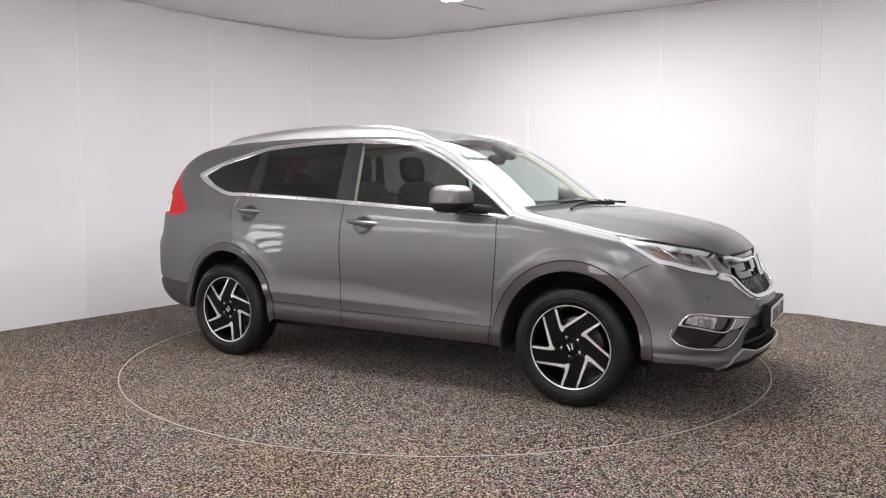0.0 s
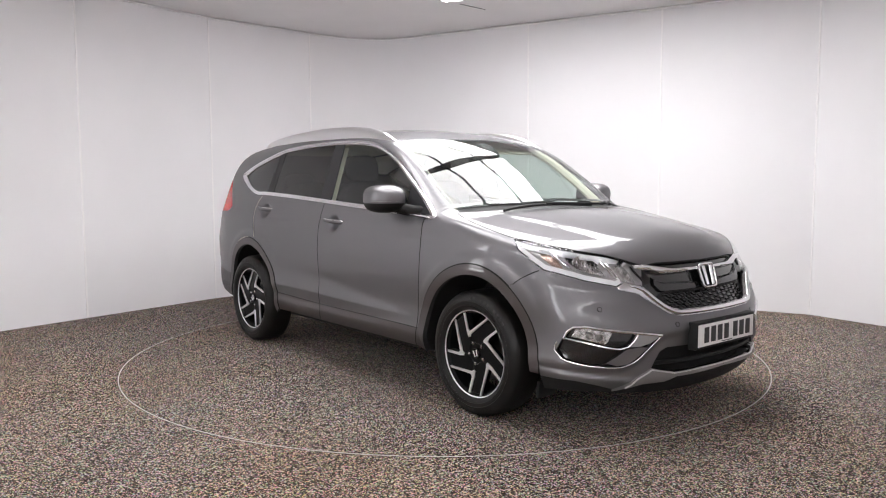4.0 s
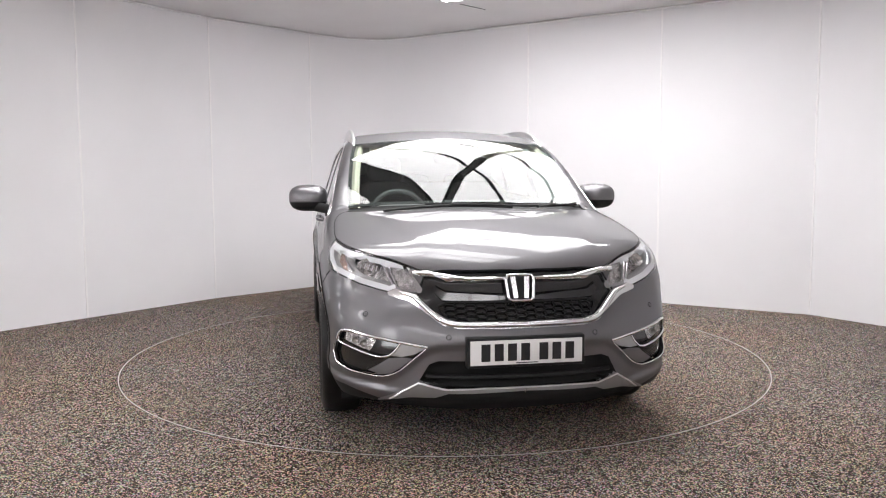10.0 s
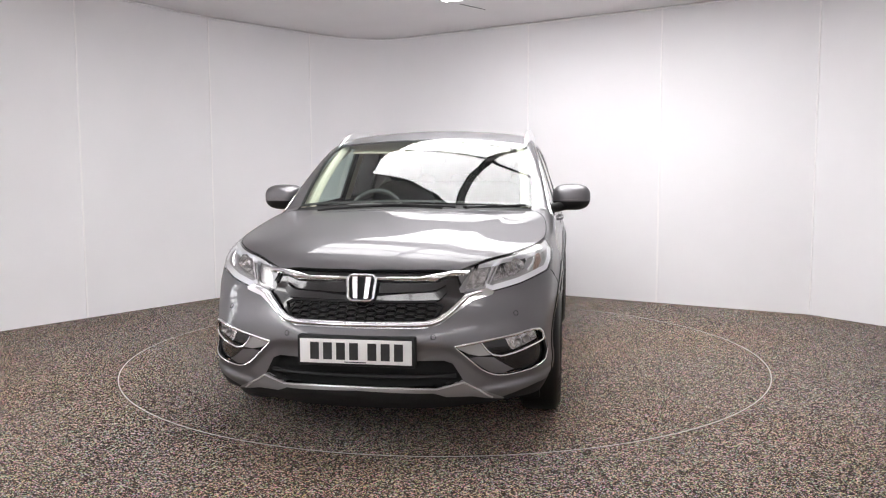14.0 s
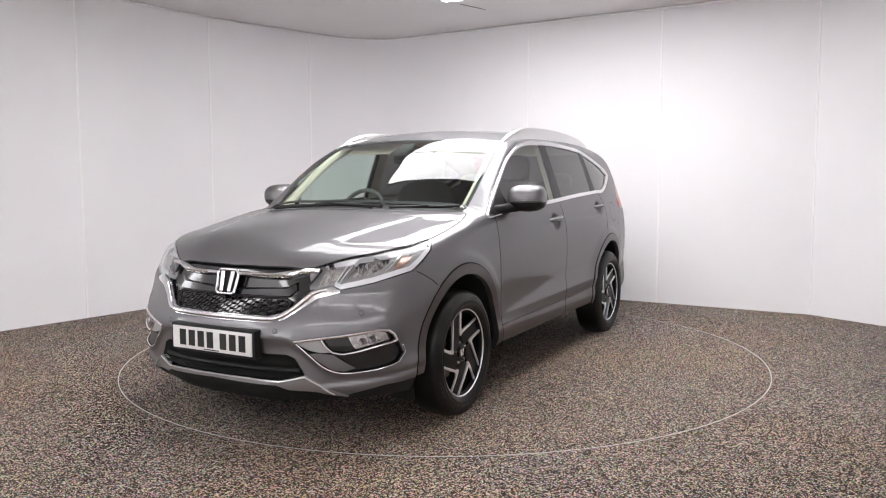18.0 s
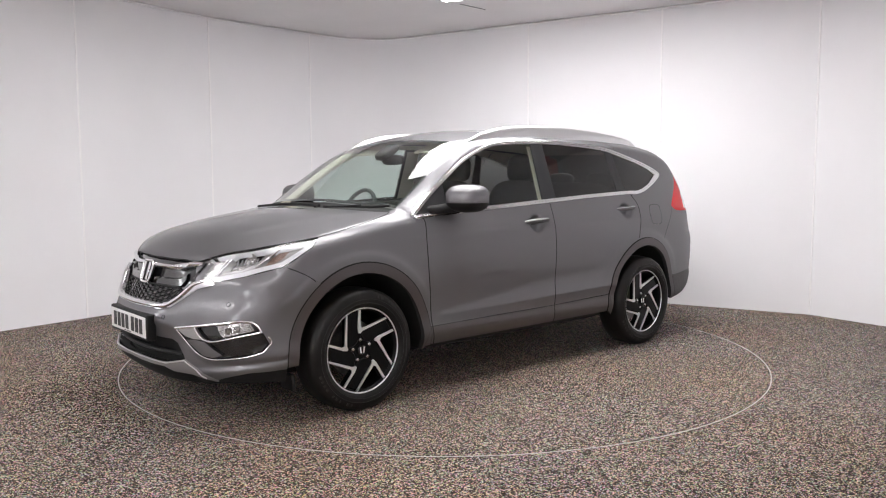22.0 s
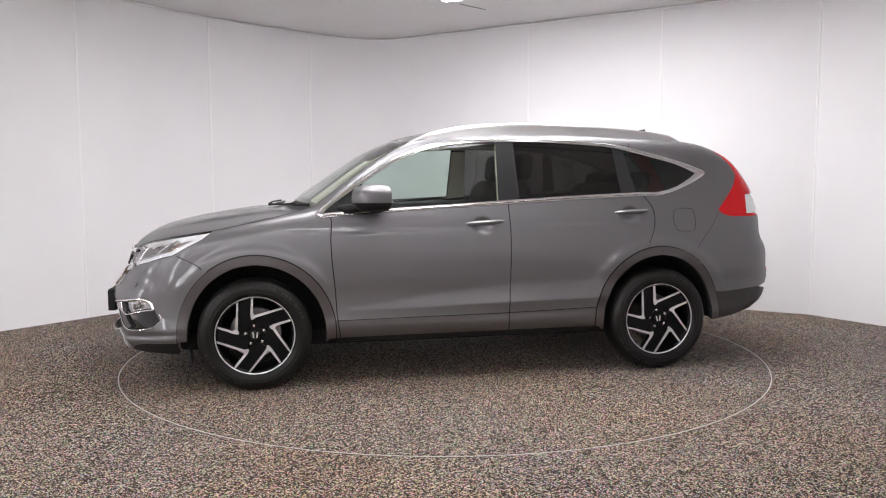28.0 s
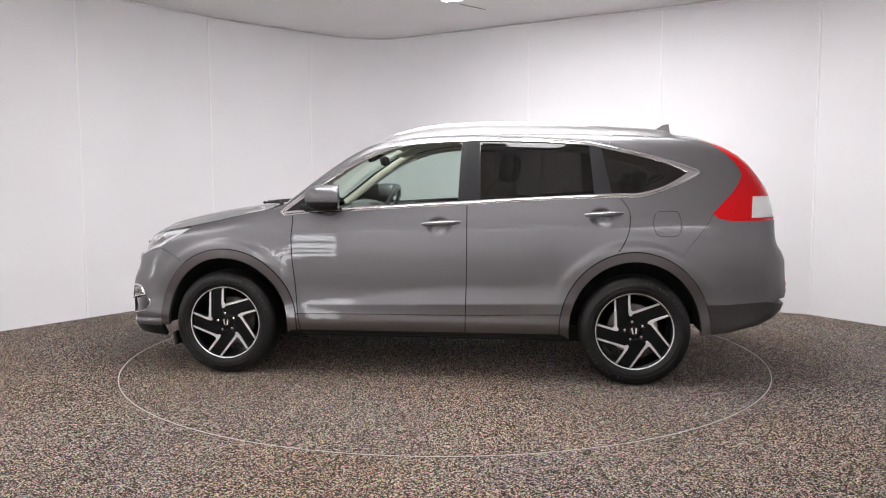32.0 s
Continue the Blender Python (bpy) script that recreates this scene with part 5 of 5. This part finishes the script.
# ---------------------------------------------------------------- mirrors, handles, rails, wipers
def blob(bm, size, power, m, nu=28, nv=16, flat=None):
    """A rounded box: a superellipsoid of the given half sizes; flat cuts its back off at that share."""
    f = lambda c, e: math.copysign(abs(c) ** e, c)
    rows = []
    for i in range(nv + 1):
        v = -math.pi / 2 + math.pi * i / nv
        row = []
        for k in range(nu):
            u = 2 * math.pi * k / nu
            p = Vector((f(math.cos(v), power) * f(math.cos(u), power) * size[0], f(math.cos(v), power) * f(math.sin(u), power) * size[1], f(math.sin(v), power) * size[2]))
            if flat is not None:
                p.x = max(p.x, flat * size[0])
            row.append(bm.verts.new(m @ p))
        rows.append(row)
    for i in range(nv):
        for k in range(nu):
            bm.faces.new((rows[i][k], rows[i][(k + 1) % nu], rows[i + 1][(k + 1) % nu], rows[i + 1][k]))
    bmesh.ops.remove_doubles(bm, verts=bm.verts[:], dist=1e-5)
    bmesh.ops.recalc_face_normals(bm, faces=bm.faces[:])


def build_mirror(car, s):
    S = Matrix.Diagonal((1, s, 1, 1))
    bm = bmesh.new()
    blob(bm, (0.135, 0.114, 0.082), 0.74, S @ pose(0.592, 0.950, 1.152, 0, 0, 12), 36, 20, -0.55)
    bmesh.ops.bisect_plane(bm, geom=bm.verts[:] + bm.edges[:] + bm.faces[:], plane_co=(0, 0, 1.126), plane_no=(0, 0, 1), clear_inner=True)
    mir = part("wing_mirror", bm, PAINT, car, "grey metallic door mirror with indicator strip")
    bm = bmesh.new()
    blob(bm, (0.134, 0.113, 0.083), 0.74, S @ pose(0.592, 0.950, 1.151, 0, 0, 12), 36, 20, -0.55)
    bmesh.ops.bisect_plane(bm, geom=bm.verts[:] + bm.edges[:] + bm.faces[:], plane_co=(0, 0, 1.128), plane_no=(0, 0, 1), clear_outer=True)
    part("lower_shell", bm, BLACK, mir, "dark lower shell")
    bm = bmesh.new()
    box(bm, (0.003, 0.155, 0.12), S @ pose(0.520, 0.940, 1.152, 0, 0, 12), 0.001)
    part("mirror_glass", bm, CHROME, mir)
    bm = bmesh.new()
    blob(bm, (0.1355, 0.1145, 0.006), 0.74, S @ pose(0.592, 0.950, 1.138, 0, 0, 12), 36, 6, 0.1)
    part("indicator_strip", bm, WHITELENS, mir, "clear indicator strip")
    bm = bmesh.new()
    tube(bm, [S @ Vector(p) for p in ((0.80, 0.80, 1.082), (0.75, 0.835, 1.084), (0.70, 0.875, 1.092), (0.65, 0.91, 1.104))], [0.030, 0.029, 0.030, 0.036], 12)
    part("mirror_arm", bm, BLACK, mir)


def build_handle(door, x, z, s):
    S = Matrix.Diagonal((1, s, 1, 1))
    pts, rad = [], []
    for k in range(15):
        u = -1 + 2 * k / 14
        px, pz = x - 0.012 + 0.122 * u, z + 0.007 - 0.006 * u
        y = float(LEFT.to3(np.array([(-px, pz + 0.0)]))[0][1])
        base = float(LEFT.to3(np.array([(-px, z + 0.07)]))[0][1]) + 0.012
        pts.append(S @ Vector((px, base + 0.026 * (1 - abs(u) ** 3), pz)))
        rad.append(0.007 + 0.007 * (1 - abs(u) ** 4))
    bm = bmesh.new()
    tube(bm, pts, rad, 12)
    for v in bm.verts:
        v.co.z = z + 0.007 + (v.co.z - z - 0.007) * 1.15
    part("door_handle", bm, PAINT, door, "grey pull handle with a chrome strip")
    bm = bmesh.new()
    tube(bm, [p + Vector((0, s * (r * 0.75), r * 0.55)) for p, r in zip(pts, rad)], 0.0026, 6)
    part("chrome_strip", bm, CHROME, door, "thin chrome strip on the handle")


def build_rail(car, s):
    top = curve((-1.62, 1.528), (-1.5, 1.563), (-1.3, 1.590), (-0.9, 1.620), (-0.5, 1.632), (-0.2, 1.625), (0.0, 1.608), (0.17, 1.572), (0.30, 1.530), (0.36, 1.505))
    ycen = curve((-1.62, 0.575), (-1.2, 0.615), (-0.5, 0.635), (0.0, 0.64), (0.36, 0.645))
    bm = bmesh.new()
    rows = []
    for x in np.concatenate([np.linspace(0.36, 0.1, 14), np.linspace(0.05, -1.35, 30), np.linspace(-1.4, -1.62, 10)]):
        y, z1 = float(ycen(x)), float(top(x))
        z0 = float(ABOVE.to3(np.array([(x, y + 0.01)]))[0][2]) - 0.012
        end = min(1.0, (0.37 - x) / 0.16, (x + 1.63) / 0.12)
        h = max(z1 - z0, 0.012) * (0.25 + 0.75 * end) + 0.004 * (1 - end)
        sec = [(-0.019, 0), (-0.019, 0.55), (-0.015, 0.85), (-0.007, 1.0), (0.006, 1.0), (0.015, 0.85), (0.020, 0.5), (0.021, 0)]
        rows.append([bm.verts.new((x, s * (y + a * (0.4 + 0.6 * end)), z0 + b * h)) for a, b in sec])
    for p, q in zip(rows, rows[1:]):
        for k in range(len(p) - 1):
            bm.faces.new((p[k], p[k + 1], q[k + 1], q[k]))
    bm.faces.new(rows[0])
    bm.faces.new(rows[-1][::-1])
    bmesh.ops.recalc_face_normals(bm, faces=bm.faces[:])
    part("roof_rail", bm, SATIN, car, "bright silver flush roof rail")


def build_wipers(car):
    for line, arm in (([(1.175, -0.53), (1.135, -0.40), (1.115, -0.25), (1.12, -0.05), (1.15, 0.12), (1.19, 0.22)], [(1.21, 0.30), (1.20, 0.12), (1.14, -0.14)]),
                      ([(1.10, 0.33), (1.06, 0.48), (1.01, 0.60), (0.965, 0.68)], [(1.22, 0.36), (1.15, 0.42), (1.05, 0.52)])):
        P = ABOVE.to3(np.array(smooth_line(line, 0.04)))
        P = P + skin_normal(P) * 0.014
        bm = bmesh.new()
        tube(bm, P, 0.008, 6)
        w = part("wiper", bm, BLACK, car, "black flat wiper blade")
        P = ABOVE.to3(np.array(smooth_line(arm, 0.04)))
        P = P + skin_normal(P) * 0.026
        bm = bmesh.new()
        tube(bm, P, [0.010] + [0.0065] * (len(P) - 1), 6)
        part("wiper_arm", bm, BLACK, w)
    bm = bmesh.new()
    rows = [[(-0.075, 0), (-0.03, 0.0), (0.06, 0), (0.075, 0)], ]
    prism(bm, [(-0.085, -0.012), (0.075, -0.012), (0.055, 0.012), (-0.035, 0.062), (-0.072, 0.068)], 0.022, pose(-1.54, 0.011, 1.578, 90, 0, 0) @ pose(0, 0, 0), 0.004)
    part("antenna_fin", bm, PAINT, car, "grey shark-fin aerial")


# ---------------------------------------------------------------- cabin
def build_cabin(car):
    bm = bmesh.new()
    box(bm, (0.42, 1.40, 0.16), pose(0.76, 0, 0.985, 0, 8, 0), 0.05, 3)
    box(bm, (0.2, 1.36, 0.35), pose(0.62, 0, 0.82), 0.04, 2)
    box(bm, (0.5, 0.26, 0.35), pose(0.3, 0, 0.62), 0.04, 2)
    dash = part("dashboard", bm, DASH, car, "dark moulded dashboard")
    bm = bmesh.new()
    blob(bm, (0.1, 0.19, 0.045), 0.7, pose(0.66, -0.36, 1.065), 24, 10)
    part("instrument_hood", bm, DASH, dash)
    tilt = pose(0.47, -0.36, 1.02, 0, 66, 0)
    bm = bmesh.new()
    tube(bm, [tilt @ Vector((0.185 * math.cos(a), 0.185 * math.sin(a), 0)) for a in np.linspace(0, 2 * math.pi, 40, endpoint=False)], 0.015, 10, True)
    part("steering_wheel", bm, DASH, dash, "black three-spoke steering wheel")
    bm = bmesh.new()
    blob(bm, (0.07, 0.08, 0.025), 0.7, tilt, 20, 8)
    for a in (90, -90, 0):
        box(bm, (0.17, 0.03, 0.012), tilt @ pose(0, 0, 0, 0, 0, a) @ pose(0.1, 0, -0.005), 0.004)
    part("wheel_boss", bm, SATIN, dash)
    # seats
    for y in (-0.36, 0.36):
        seat = empty("front_seat", pose(-0.15, y, 0.36))
        seat.parent = car
        bm = bmesh.new()
        blob(bm, (0.27, 0.26, 0.12), 0.5, pose(0.08, 0, 0.22, 0, -8, 0), 28, 12)
        part("seat_cushion", bm, FABRIC, seat)
        bm = bmesh.new()
        blob(bm, (0.095, 0.255, 0.34), 0.55, pose(-0.24, 0, 0.56, 0, -14, 0), 28, 18)
        part("seat_back", bm, FABRIC, seat)
        bm = bmesh.new()
        blob(bm, (0.055, 0.135, 0.10), 0.6, pose(-0.36, 0, 0.985, 0, -8, 0), 24, 12)
        part("headrest", bm, FABRIC, seat)
        for k in (-0.05, 0.05):
            bm = bmesh.new()
            tube(bm, [(-0.335, k, 0.84), (-0.35, k, 0.95)], 0.007, 8)
            part("headrest_post", bm, CHROME, seat)
    bm = bmesh.new()
    blob(bm, (0.25, 0.48, 0.12), 0.4, pose(-0.95, 0, 0.60, 0, -6, 0), 28, 12)
    bench = part("rear_seat", bm, FABRIC, car, "dark cloth rear bench")
    bm = bmesh.new()
    blob(bm, (0.09, 0.62, 0.24), 0.4, pose(-1.26, 0, 1.0, 0, -16, 0), 28, 18)
    part("rear_backrest", bm, FABRIC, bench)
    for y in (-0.4, 0.0, 0.4):
        bm = bmesh.new()
        blob(bm, (0.045, 0.13, 0.075), 0.6, pose(-1.37, y, 1.24, 0, -10, 0), 24, 12)
        part("rear_headrest", bm, FABRIC, bench)
    bm = bmesh.new()
    box(bm, (0.02, 0.94, 0.42), pose(-1.5, 0, 0.80), 0.005)
    part("luggage_bulkhead", bm, DASH, car)
    bm = bmesh.new()
    blob(bm, (0.02, 0.12, 0.035), 0.6, pose(0.42, 0, 1.40, 0, 10, 0), 24, 10)
    mr = part("rear_view_mirror", bm, BLACK, car)
    bm = bmesh.new()
    blob(bm, (0.09, 0.06, 0.03), 0.6, pose(0.47, 0, 1.452, 0, 30, 0), 20, 10)
    part("sensor_pod", bm, BLACK, mr)
    for s in (1, -1):
        bm = bmesh.new()
        box(bm, (0.17, 0.36, 0.012), pose(0.30, s * 0.36, 1.475, 0, 22, 0), 0.005)
        part("sun_visor", bm, CREAM, car)
        # door linings up to the glass, pillar linings
        bm = bmesh.new()
        box(bm, (1.95, 0.05, 0.08), pose(-0.15, s * 0.775, 1.05, 0, 1.5, 0), 0.02)
        part("door_capping", bm, DASH, car)
        bm = bmesh.new()
        line = above(SCREEN_SIDE)
        tube(bm, [Vector((p[0] - 0.05, s * (p[1] - 0.045), p[2] - 0.02)) for p in line], 0.028, 8)
        part("pillar_trim", bm, CREAM, car, "cream windscreen pillar trim")
    bm = bmesh.new()
    box(bm, (1.68, 1.4, 0.03), pose(0.0, 0, 0.36), 0.005)
    part("cabin_floor", bm, FABRIC, car)


car = empty("car")
tagged(car, "grey metallic compact sport utility car standing on the turntable", "car")
build_top(car)
doors = build_sides(car)
grille, heads, head_loop = build_nose(car)
build_tail(car)
build_wheel(car)
build_floorpan(car)
build_grille(car, grille)
build_plate(car)
build_bumper_bits(car)
build_headlight(car, heads, head_loop)
for s, key in ((1, False), (-1, True)):
    build_mirror(car, s)
    build_rail(car, s)
    build_handle(doors[key][0], *HANDLES[0], s)
    build_handle(doors[key][1], *HANDLES[1], s)
build_wipers(car)
build_cabin(car)


# ---------------------------------------------------------------- what moves
def motions():
    rows = []
    for t, a in TURN:
        q = radians(a)
        x, y = 0.0254, -0.0312
        rows.append((t, a, x * math.cos(q) - y * math.sin(q), x * math.sin(q) + y * math.cos(q)))
    walk(car, [(t, pose(x, y, 0, 0, 0, a)) for t, a, x, y in rows])
    walk(turntable, [(t, pose(0, 0, 0, 0, 0, a)) for t, a, x, y in rows])


TURN = [(0, -30.27), (2, -40.06), (4, -50.02), (6, -59.93), (8, -70.02), (10, -79.88), (12, -89.73), (14, -99.36), (16, -109.08), (18, -118.84), (20, -128.78), (22, -138.78), (24, -148.51), (26, -158.5), (28, -168.25), (30, -177.88), (32, -187.7)]
motions()
